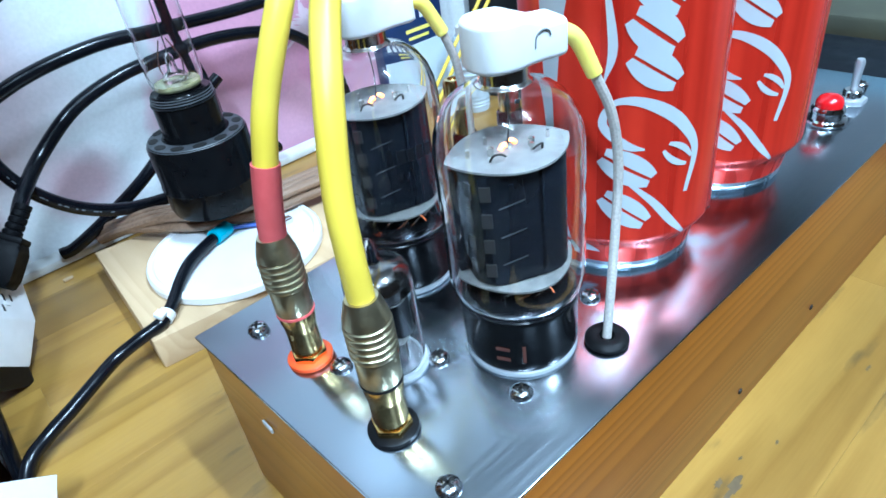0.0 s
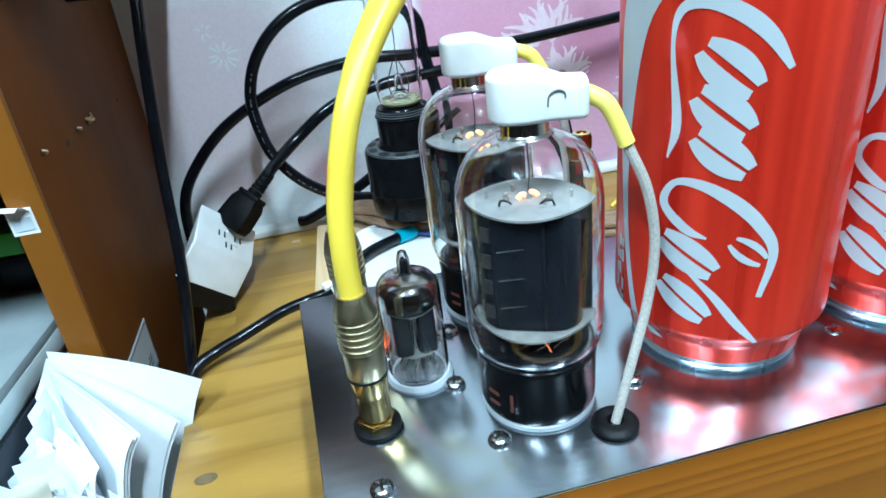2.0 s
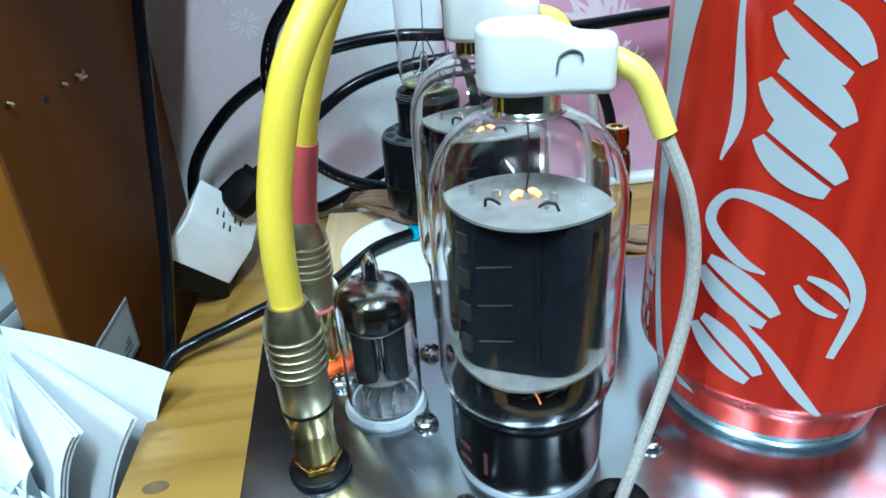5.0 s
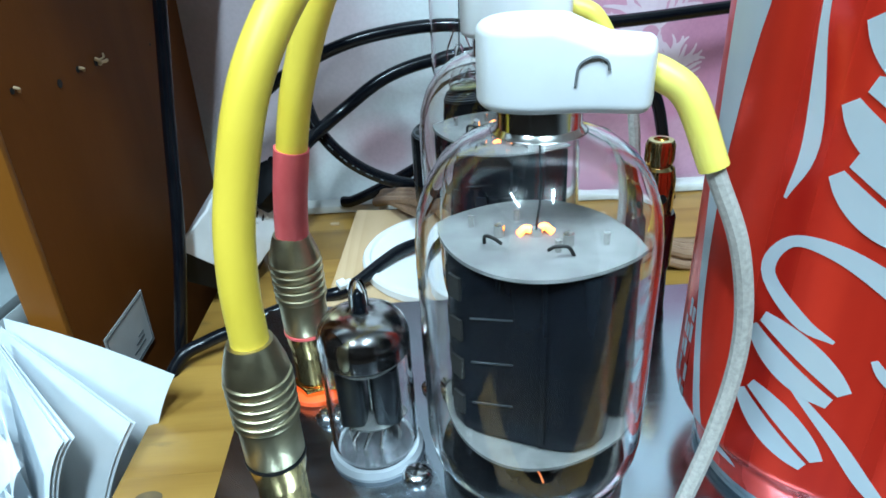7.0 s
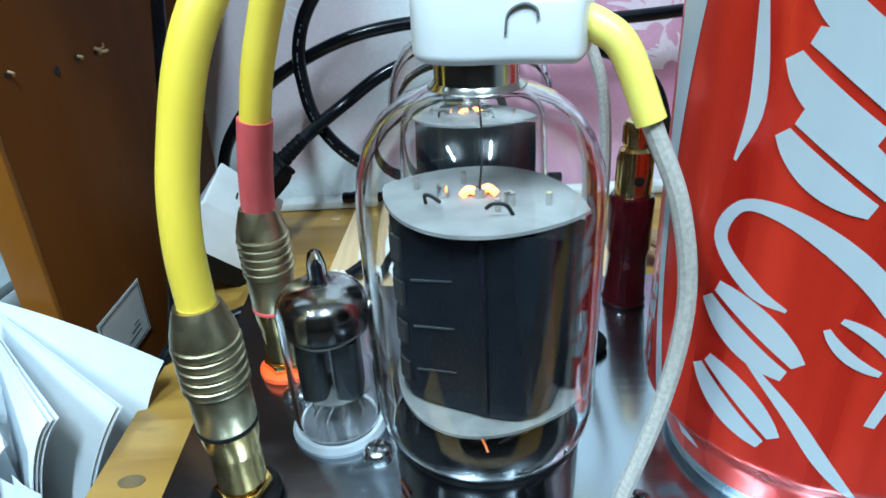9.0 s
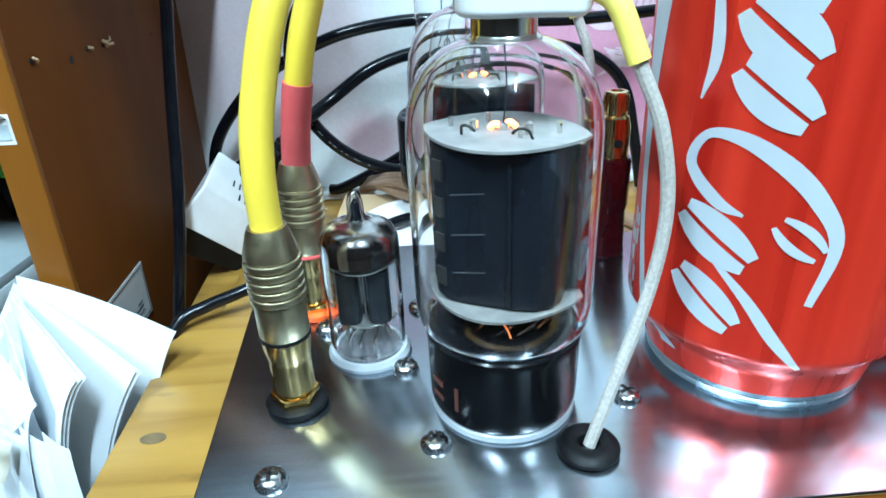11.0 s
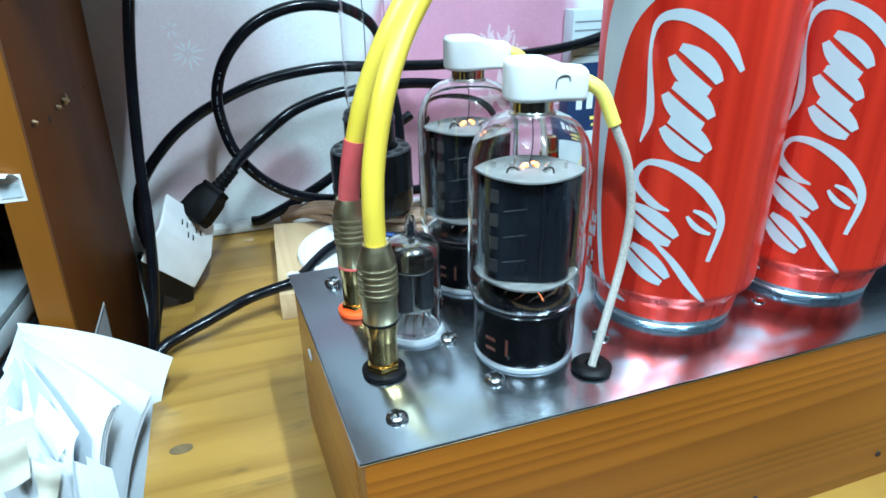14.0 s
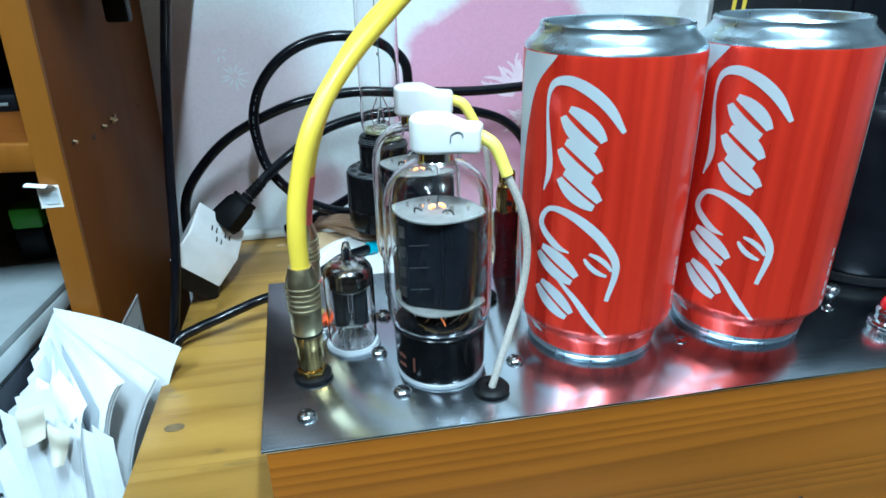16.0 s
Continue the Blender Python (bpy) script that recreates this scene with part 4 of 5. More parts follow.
def drink_can(x, y, turn, label):
    c = thing("drink_can", (x, y, TOP), label, "can", "drink cans", rz=turn)
    wall = [(0.0263, 0.0038), (can_radius(0.0052), 0.0052)]
    for k in range(1, 19):
        z = 0.0052 + (0.0190 - 0.0052) * k / 18
        wall.append((can_radius(z), z))
    wall += [(CAN_R, 0.040), (CAN_R, 0.080), (CAN_R, 0.1155), (CAN_R - 0.0002, 0.1168)]
    part("body", lathe(wall, 72), CAN_RED, c, "red lacquered can wall with reflection streaks in its colour")
    part("base_rim", lathe([(0.0, 0.0060), (0.0210, 0.0040), (0.0240, 0.0004), (0.0250, 0.0), (0.0257, 0.0005), (0.0260, 0.0016), (0.0256, 0.0020), (0.0261, 0.0025), (0.0263, 0.0038)], 72), CAN_SILVER, c, "bare aluminium base rim")
    part("neck", lathe([(CAN_R - 0.0002, 0.1168), (CAN_R - 0.0006, 0.1182), (CAN_R - 0.0022, 0.1198), (CAN_R - 0.0042, 0.1216), (0.0266, 0.1232), (0.0266, 0.1246), (0.0261, 0.1253), (0.0254, 0.1249), (0.0250, 0.1222), (0.0240, 0.1210), (0.0, 0.1212)], 72), CAN_SILVER, c, "bare aluminium neck and lid")
    part("pull_tab", prism(rounded_plan(0.0115, 0.0075, 2.6, 28), 0.1209, 0.1219, 0.0003), CAN_SILVER, c)
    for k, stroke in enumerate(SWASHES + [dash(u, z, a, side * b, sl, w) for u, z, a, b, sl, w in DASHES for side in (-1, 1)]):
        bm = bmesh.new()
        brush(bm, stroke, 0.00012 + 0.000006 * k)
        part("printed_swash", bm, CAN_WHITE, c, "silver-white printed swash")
    bm = bmesh.new()
    ribbon(bm, [(-29, 116), (-33.5, 99), (-33, 70), (-29.6, 39), (-24, 13), (-20, 5)], [(-9.8, 116), (-21, 101), (-27.0, 71), (-27.2, 42), (-21.0, 13), (-14.0, 5)], 0.0001)
    part("wave_band", bm, CAN_WHITE, c, "silver-white wave band")
    bm = bmesh.new()
    ribbon(bm, [(50, 116), (50.5, 99), (51.5, 70), (55, 39), (61, 12)], [(72, 116), (62, 100), (57.5, 71), (58, 40), (68, 12)], 0.0001)
    part("wave_band", bm, CAN_WHITE, c, "silver-white wave band")
    for row in range(3):
        for k in range(5):
            if (row * 3 + k) % 4:
                bm = bmesh.new()
                u, z = -34.0 + row * 1.9, 12 + k * 5.2
                brush(bm, [(u, z, 1.1), (u, z + 3.4 + (k + row) % 2, 1.1)], 0.00012)
                part("print_bar", bm, CAN_WHITE, c)
    for k in range(6):
        bm = bmesh.new()
        brush(bm, [(47.0, 14 + k * 4.4, 1.4), (47.0, 16.6 + k * 4.4 + k % 2, 1.4)], 0.00012)
        part("print_bar", bm, CAN_WHITE, c)
    return c


drink_can(0.1335, 0.0500, 0, "full red drink can with silver-white swashes, standing on the plate")
drink_can(0.2005, 0.0480, -12, "full red drink can with silver-white swashes, beside another can")

# ---- indicator and switch ----
lamp = thing("indicator_lamp", (0.2612, 0.0270, TOP), "red dome indicator lamp in a chromed bezel", "indicator lamp")
part("bezel", lathe([(0.0, 0.0), (0.0085, 0.0), (0.0088, 0.0008), (0.0084, 0.0018), (0.0068, 0.0022), (0.0066, 0.0050), (0.0070, 0.0054), (0.0070, 0.0066), (0.0062, 0.0078), (0.0, 0.0078)], 36), CHROME, lamp, "chromed bezel")
part("lens", lathe([(0.0056, 0.0076), (0.0058, 0.0086), (0.0055, 0.0102), (0.0045, 0.0117), (0.0028, 0.0126), (0.0, 0.0129)], 32), LAMP_RED, lamp, "red dome lens")
sw = thing("toggle_switch", (0.2865, 0.0262, TOP), "chromed toggle switch standing upright in the plate", "switch")
part("nut", prism([(0.0068 * math.cos(math.pi / 3 * k), 0.0068 * math.sin(math.pi / 3 * k)) for k in range(6)], 0.0, 0.0026, 0.0004), SATIN, sw)
part("bush", lathe([(0.0, 0.0026), (0.0042, 0.0026), (0.0042, 0.0060), (0.0036, 0.0066), (0.0, 0.0066)], 24), CHROME, sw)
part("lever", lathe([(0.0, 0.0060), (0.0014, 0.0060), (0.0019, 0.0150), (0.0022, 0.0195), (0.0016, 0.0210), (0.0, 0.0212)], 18), SATIN, sw)
pan_screw(0.3080, 0.0300, 20, "zinc pan-head screw beside the toggle switch", 0.0036)

# ---- speaker posts ----
def binding_post(x, y, label):
    p = thing("binding_post", (x, y, TOP), label, "terminal", "speaker terminals")
    part("insulator", lathe([(0.0, 0.0), (0.0060, 0.0), (0.0064, 0.0010), (0.0060, 0.0022), (0.0056, 0.0160), (0.0062, 0.0180), (0.0062, 0.0330), (0.0056, 0.0342), (0.0, 0.0342)], 28), POST_RED, p, "dark red insulator")
    part("stud", lathe([(0.0, 0.0340), (0.0047, 0.0340), (0.0050, 0.0350), (0.0050, 0.0440), (0.0044, 0.0470), (0.0034, 0.0478), (0.0, 0.0478)], 28), BRASS, p, "brass stud")
    knob = part("knob", lathe([(0.0, 0.0478), (0.0034, 0.0480), (0.0037, 0.0486), (0.0037, 0.0542), (0.0033, 0.0549), (0.0020, 0.0550), (0.0018, 0.0542), (0.0, 0.0541)], 28), BRASS, p, "knurled brass knob")
    for k in range(16):
        o = part("knurl", block(0.0006, 0.0003, 0.0046, 0.0), BRASS, knob)
        o.matrix_local = pose(0, 0, 0, 0, 0, 22.5 * k) @ pose(0, -0.00378, 0.0491)
    o = part("cross_hole", lathe([(0.0, 0.0), (0.0014, 0.0), (0.0014, 0.0003), (0.0, 0.0003)], 14), SHADOWY, p)
    o.matrix_local = pose(0, -0.0049, 0.0395, 90, 0, 0)
    return p


binding_post(0.1125, 0.1085, "brass speaker terminal on a dark red insulator")
binding_post(0.1420, 0.1085, "brass speaker terminal on a red insulator behind the can")

# ---- dark transformer cover ----
tr = thing("transformer", (0.2910, 0.0850, TOP), "round black glossy transformer cover on a rubber ring", "transformer")
part("cover", lathe([(0.0, 0.0050), (0.0300, 0.0050), (0.0306, 0.0060), (0.0308, 0.0120), (0.0308, 0.0740), (0.0302, 0.0790), (0.0284, 0.0826), (0.0250, 0.0844), (0.0090, 0.0850), (0.0, 0.0850)], 64), DARK_BOX, tr, "glossy black drawn cover")
part("foot", lathe([(0.0, 0.0), (0.0306, 0.0), (0.0316, 0.0010), (0.0318, 0.0034), (0.0310, 0.0048), (0.0, 0.0052)], 64), BLACK_RUBBER, tr, "black rubber ring")
part("bolt", screw_head(0.0040), SCREW, tr).location = (0, 0, 0.0849)

# ---- behind the chassis ----
wb = thing("wood_block", (0, 0, 0), "raw pine offcut lying on the desk behind the amplifier", "wood block")
part("plank", prism([(-0.0060, 0.2170), (0.1500, 0.1980), (0.1660, 0.3080), (0.0015, 0.3310)], 0.0, 0.0180, 0.0008), BLOCK_WOOD, wb)
lid = thing("plastic_lid", (0.0610, 0.2560, 0.0180), "round white plastic lid lying on the wood block", "lid")
part("disc", lathe([(0.0, 0.0), (0.0490, 0.0), (0.0500, 0.0012), (0.0500, 0.0048), (0.0488, 0.0062), (0.0462, 0.0066), (0.0452, 0.0054), (0.0, 0.0052)], 64), LID_WHITE, lid)
part("steel_clip", block(0.010, 0.005, 0.004, 0.0012, at=(0.030, -0.006, 0.0052)), CHROME, lid)

cable = thing("flat_cable", (0, 0, 0), "brown flat ribbon cable crossing over the white lid", "cable")
for up in (0.0, 0.0068):
    for k in range(3):
        dy = 0.0062 * (k - 1.0)
        part("strand", sweep([(0.0120, 0.3660 + dy, 0.0100), (0.0240, 0.3350 + dy, 0.0240), (0.0400, 0.3060 + dy, 0.0284 + up), (0.0600, 0.2850 + dy, 0.0284 + up), (0.0900, 0.2700 + dy, 0.0284 + up), (0.1150, 0.2660 + dy, 0.0284 + up), (0.1500, 0.2640 + dy, 0.0250 + up), (0.1900, 0.2650 + dy, 0.0040 + up), (0.2400, 0.2650 + dy, 0.0034 + up)], 0.0032, 10, 5), STRIP, cable)


def bulb_holder(x, y, z):
    h = thing("bulb_holder", (x, y, z), "black bakelite lamp holder standing on the flat cable", "lamp holder")
    part("body", lathe([(0.0, 0.0), (0.0200, 0.0), (0.0262, 0.0040), (0.0272, 0.0080), (0.0274, 0.0190), (0.0278, 0.0195), (0.0278, 0.0201), (0.0274, 0.0207), (0.0274, 0.0440), (0.0262, 0.0462), (0.0200, 0.0468), (0.0, 0.0468)], 60), BAKELITE, h, "wide black body")
    part("collar", lathe([(0.0, 0.0468), (0.0168, 0.0468), (0.0168, 0.0650), (0.0172, 0.0655), (0.0172, 0.0660), (0.0162, 0.0668), (0.0158, 0.0705), (0.0152, 0.0712), (0.0, 0.0712)], 52), BAKELITE, h, "narrow black collar")
    part("vented_rim", lathe([(0.0169, 0.0466), (0.0200, 0.0470), (0.0258, 0.0466), (0.0266, 0.0456), (0.0266, 0.0450), (0.0169, 0.0450)], 60, close=True), GREYED_BLACK, h, "black vented rim, greyed by light put into its colour")
    for zz, rr in ((0.0670, 0.0166), (0.0684, 0.0164), (0.0698, 0.0161)):
        part("thread", lathe([(rr - 0.0006, zz - 0.0005), (rr + 0.0002, zz), (rr - 0.0006, zz + 0.0005)], 48), GREYED_BLACK, h)
    part("line", lathe([(0.0166, 0.0652), (0.01735, 0.0655), (0.01735, 0.0660), (0.0166, 0.0663)], 52), ANODE_RIB, h)
    for k in range(12):
        a = 2 * math.pi * k / 12 + 0.2
        o = part("vent_hole", lathe([(0.0, 0.0), (0.0026, 0.0), (0.0026, 0.0005), (0.0, 0.0005)], 16), SHADOWY, h)
        o.matrix_local = pose(0, 0, 0, 0, 0, math.degrees(a)) @ pose(0.0226, 0, 0.0466) @ Matrix.Diagonal((1.0, 1.45, 1.0, 1))
    b = thing("glass_bulb", (x, y, z + 0.0712), "long clear tubular glass bulb with a thin filament wire", "light bulb")
    out = [(0.0, 0.0002), (0.0110, 0.0004), (0.0132, 0.0030), (0.0140, 0.0070), (0.0141, 0.0120), (0.0141, 0.1200), (0.0134, 0.1290), (0.0110, 0.1360), (0.0070, 0.1400), (0.0, 0.1415)]
    g = part("glass_envelope", shell(out, 0.0007, 48), GLASS, b, "clear glass tube")
    g.visible_shadow = False
    part("stem_ring", lathe([(0.0, 0.0014), (0.0118, 0.0016), (0.0126, 0.0030), (0.0120, 0.0044), (0.0, 0.0046)], 32), surf("olive_glass_seal", (0.08, 0.075, 0.04), (0.12, 0.115, 0.06), 90, rough=0.15), b, "olive glass seal")
    stem = part("stem", shell([(0.0, 0.0048), (0.0070, 0.0050), (0.0060, 0.0075), (0.0026, 0.0105), (0.0022, 0.0170), (0.0014, 0.0190), (0.0, 0.0194)], 0.0006, 24), GLASS, b, "clear glass stem")
    stem.visible_shadow = False
    part("filament", sweep([(0.0, 0.0, 0.0120), (0.0008, 0.0, 0.0500), (-0.0006, 0.0, 0.0900), (0.0, 0.0, 0.1250)], 0.00035, 6, 5), NICKEL, b)
    for sx in (-1, 1):
        part("support_wire", sweep([(sx * 0.005, 0, 0.0050), (sx * 0.006, 0, 0.0150), (sx * 0.002, 0, 0.0260)], 0.0004, 6, 4), NICKEL, b)
    for zz in (0.055, 0.085, 0.110):
        part("bead", lathe([(0.0, -0.0012), (0.0009, -0.0006), (0.0009, 0.0006), (0.0, 0.0012)], 8), NICKEL, b).location = (0.0, 0.0, zz)


bulb_holder(0.0690, 0.2785, 0.0385)

pc = thing("mains_lead", (0, 0, 0), "black rubber lead with a clear cable tie across the desk", "cable")
part("jacket", sweep([(-0.0850, 0.1840, -0.0500), (-0.0810, 0.1890, -0.0100), (-0.0734, 0.1974, 0.0060), (-0.0623, 0.2045, 0.0095), (-0.0488, 0.2095, 0.0125), (-0.0356, 0.2155, 0.0150), (-0.0229, 0.2215, 0.0168), (-0.0092, 0.2230, 0.0192), (0.0020, 0.2225, 0.0218), (0.0110, 0.2290, 0.0235), (0.0230, 0.2430, 0.0262), (0.0350, 0.2530, 0.0285), (0.0560, 0.2660, 0.0280)], 0.0033, 14, 8), CORD, pc)
part("tie", sweep([(0.0042, 0.2236, 0.0222), (0.0078, 0.2262, 0.0229)], 0.0042, 14, 4), TIE, pc, "clear plastic cable tie")
o = part("tie_lock", block(0.0044, 0.0050, 0.0030, 0.0006), TIE, pc)
o.matrix_local = pose(0.0030, 0.2225, 0.0252, 20, 0, 35)
part("tape", sweep([(0.0530, 0.2640, 0.0285), (0.0640, 0.2700, 0.0272)], 0.0046, 12, 4), CYAN, pc, "cyan insulating tape")
part("core", sweep([(0.0630, 0.2690, 0.0275), (0.0720, 0.2650, 0.0262), (0.0820, 0.2580, 0.0250)], 0.0013, 8, 6), BLUE, pc, "blue wire core")
part("core", sweep([(0.0630, 0.2700, 0.0275), (0.0740, 0.2720, 0.0262), (0.0860, 0.2690, 0.0252)], 0.0013, 8, 6), CYAN, pc)


# ---- wall cords ----
def cord(points, label, r=0.0040, marks=0):
    c = thing("power_cable", (0, 0, 0), label, "cable", "black cables")
    part("jacket", sweep(points, r, 14, 8), CORD, c)
    line = spline(points, 8)
    for k in range(marks):
        i = int(len(line) * (0.52 + 0.30 * k / max(1, marks)))
        d = (line[i + 1] - line[i]).normalized()
        o = part("print_bar", block(0.0004, 0.0006, 0.0011 + 0.0008 * (k % 3), 0), CORD_PRINT, c)
        o.matrix_local = Matrix.Translation(line[i] + Vector((0, -r, 0))) @ d.to_track_quat("Z", "Y").to_matrix().to_4x4()
    return c


cord([(0.1040, 0.3380, 0.0230), (0.1060, 0.3420, 0.0800), (0.0986, 0.3450, 0.1256), (0.0949, 0.3420, 0.1496), (0.0782, 0.3400, 0.1642), (0.0514, 0.3370, 0.1712), (0.0251, 0.3350, 0.1687), (0.0025, 0.3350, 0.1577), (-0.0145, 0.3370, 0.1392), (-0.0230, 0.3380, 0.1178), (-0.0231, 0.3360, 0.0977), (-0.0172, 0.3300, 0.0760), (-0.0019, 0.3280, 0.0554), (0.0193, 0.3300, 0.0400), (0.0454, 0.3340, 0.0310), (0.0800, 0.3400, 0.0270), (0.1500, 0.3600, 0.0200)], "black power cable looped against the flowered wall", 0.0040, 26)
cord([(-0.0880, 0.3480, 0.0046), (-0.0914, 0.3550, 0.0184), (-0.0896, 0.3600, 0.0420), (-0.0783, 0.3580, 0.0636), (-0.0538, 0.3520, 0.0898), (-0.0255, 0.3480, 0.1077), (0.0104, 0.3460, 0.1217), (0.0528, 0.3460, 0.1276), (0.0925, 0.3480, 0.1256), (0.1549, 0.3520, 0.1226), (0.2126, 0.3560, 0.1249), (0.2746, 0.3600, 0.1308), (0.3400, 0.3620, 0.1500), (0.3690, 0.3650, 0.1600)], "black power cable running along the wall")
cord([(-0.0270, 0.2995, 0.0668), (-0.0180, 0.3150, 0.0730), (0.0002, 0.3330, 0.0835), (0.0276, 0.3380, 0.1006), (0.0586, 0.3400, 0.1094), (0.0901, 0.3420, 0.1115), (0.1186, 0.3450, 0.1117), (0.1532, 0.3480, 0.1064), (0.1800, 0.3500, 0.0960), (0.1980, 0.3500, 0.0760), (0.2080, 0.3500, 0.0400), (0.2150, 0.3480, 0.0046)], "black plug lead curving up behind the tubes")
cord([(-0.0120, 0.3660, 0.0090), (-0.0030, 0.3630, 0.0110), (0.0212, 0.3580, 0.0234), (0.0498, 0.3520, 0.0410), (0.0800, 0.3520, 0.0620), (0.1200, 0.3560, 0.0850)], "black cord slanting up behind the lamp holder")
cord([(-0.0330, 0.2150, 0.3300), (-0.0430, 0.2280, 0.2450), (-0.0601, 0.2470, 0.1700), (-0.0675, 0.2390, 0.1100), (-0.0705, 0.2190, 0.0500), (-0.0815, 0.2055, -0.0200), (-0.0830, 0.1980, -0.0700), (-0.0840, 0.1600, -0.1300)], "thin black cord hanging down beside the brown board", 0.0030)

# ---- outlet ----
ot = thing("outlet_block", (-0.0620, 0.2810, 0.0), "white multi-way outlet tipped up on a black foot", "power outlet")
ov = Vector((-0.0620, 0.2810, 0.0))
oa, ob_, oe = Vector((0.0237, 0.0262, -0.0357)), Vector((-0.0043, -0.0244, -0.0131)), Vector((-0.0130, -0.0192, -0.0121))
c00 = Vector((-0.0623, 0.2806, 0.0693)) - ov
bm = bmesh.new()
f0 = [bm.verts.new(v) for v in (c00, c00 + ob_, c00 + ob_ + oe, c00 + Vector((-0.016, -0.006, -0.030)))]
f1 = [bm.verts.new(v) for v in (c00 + oa, c00 + oa + ob_, c00 + oa + ob_ + oe, c00 + oa + Vector((-0.016, -0.002, -0.024)))]
bm.faces.new(f0)
bm.faces.new(f1[::-1])
for k in range(4):
    bm.faces.new((f0[k], f0[(k + 1) % 4], f1[(k + 1) % 4], f1[k]))
bmesh.ops.bevel(bm, geom=bm.edges[:], offset=0.0014, segments=3, affect="EDGES", profile=0.6)
shell_o = part("housing", bm, OUTLET_WHITE, ot, "white plastic housing")
bm = bmesh.new()
under = [c00 + ob_ + oe, c00 + oa + ob_ + oe, c00 + oa + Vector((-0.016, -0.002, -0.024)), c00 + Vector((-0.016, -0.006, -0.030))]
mid_u = sum(under, Vector()) / 4
under = [v + (mid_u - v) * 0.015 for v in under]
vu = [bm.verts.new(v + Vector((0, 0, 0.0015))) for v in under]
vd = [bm.verts.new(v + (mid_u - v) * 0.03 + Vector((-0.002, 0.001, -0.0130 if v.z < 0.03 else -0.0190))) for v in under]
bm.faces.new(vu)
bm.faces.new(vd[::-1])
for k in range(4):
    bm.faces.new((vd[k], vd[(k + 1) % 4], vu[(k + 1) % 4], vu[k]))
bmesh.ops.bevel(bm, geom=bm.edges[:], offset=0.0010, segments=2, affect="EDGES", profile=0.6)
part("foot", bm, BLACK_PLASTIC, ot, "black plastic foot")
ua, ub = oa.normalized(), ob_.normalized()
un = ub.cross(ua).normalized() if ub.cross(ua).z > 0 else ua.cross(ub).normalized()
frame_o = Matrix((ua, ub, un)).transposed().to_4x4()
for gx, gy in ((0.020, 0.0150), (0.034, 0.0150), (0.027, 0.0220)):
    for sx in (-0.0024, 0.0024):
        o = part("slot", block(0.0011, 0.0042, 0.0005, 0.0001), SHADOWY, shell_o)
        o.matrix_local = Matrix.Translation(c00 + ua * (gx + sx) + ub * gy) @ frame_o @ pose(0, 0, -0.0002)
    o = part("guard", block(0.0034, 0.0028, 0.0008, 0.0003), LID_WHITE, shell_o)
    o.matrix_local = Matrix.Translation(c00 + ua * (gx + 0.0055) + ub * (gy - 0.003)) @ frame_o @ pose(0, 0, -0.0002)
pg = thing("mains_plug", (-0.0500, 0.3150, 0.0420), "black moulded mains plug pushed in the outlet", "plug")
bm = prism([(-0.0116, 0.0), (0.0116, 0.0), (0.0118, 0.0040), (0.0114, 0.0100), (0.0106, 0.0165), (0.0096, 0.0205), (-0.0096, 0.0205), (-0.0106, 0.0165), (-0.0114, 0.0100), (-0.0118, 0.0040)], -0.0078, 0.0078, 0.0018)
bmesh.ops.rotate(bm, verts=bm.verts, cent=(0, 0, 0), matrix=Matrix.Rotation(radians(90), 3, "X"))
part("body", bm, PLUG, pg)
part("flange", block(0.0190, 0.0140, 0.0030, 0.0010, at=(0, 0, 0.0200)), PLUG, pg)
for k in range(5):
    part("relief_ring", lathe([(0.0, 0.0), (0.0054 - 0.0002 * k, 0.0), (0.0056 - 0.0002 * k, 0.0008), (0.0056 - 0.0002 * k, 0.0020), (0.0046, 0.0028), (0.0, 0.0028)], 18), PLUG, pg).location = (0, 0, 0.0230 + 0.0030 * k)
axis = Vector((0.0253, 0.0110, 0.0217))
pg.matrix_world = Matrix.Translation((-0.0515, 0.2880, 0.0465)) @ axis.to_track_quat("Z", "Y").to_matrix().to_4x4() @ pose(0, 0, 0, 0, 0, 35) @ Matrix.Diagonal((0.84, 0.92, 1.15, 1))

crumb = thing("wood_crumb", (-0.0170, 0.3480, 0.0), "pale splinter of wood lying on the desk", "crumb")
part("splinter", block(0.0060, 0.0032, 0.0014, 0.0005), BLOCK_WOOD, crumb)

# ---- side board and shelf ----
BX, BY0, BT = -0.1040, 0.1740, 0.0145
sb = thing("shelf_unit", (BX - BT / 2, 0, -0.55), "dark brown veneered shelf side with an orange front edge", "shelf")
board = part("side_panel", block(BT - 0.001, WALL_Y - 0.005 - BY0, 1.35, 0.0006, at=(0, (WALL_Y - 0.005 + BY0) / 2, 0.0)), BOARD, sb, "dark brown veneered panel")
part("edge_band", block(BT, 0.0040, 1.35, 0.0012, at=(0, BY0 - 0.0018, 0.0)), EDGE, sb, "orange wooden edge band")
part("shelf_board", block(0.62, 0.190, 0.0150, 0.0012, at=(-0.3172, BY0 + 0.100, 0.55 + 0.1265)), BOARD, sb)
part("shelf_edge", block(0.62, 0.0040, 0.0150, 0.0015, at=(-0.3172, BY0 + 0.0028, 0.55 + 0.1265)), EDGE, sb, "orange shelf edge")
# Unseen ledge added to shade the upper board and wall; the hook hangs here.
part("upper_ledge", block(0.0480, WALL_Y - 0.006 - BY0, 0.0150, 0.0012, at=(BT / 2 + 0.0240, (WALL_Y - 0.006 + BY0) / 2, 0.55 + 0.2400)), BOARD, sb, "unseen brown ledge shading the upper board")
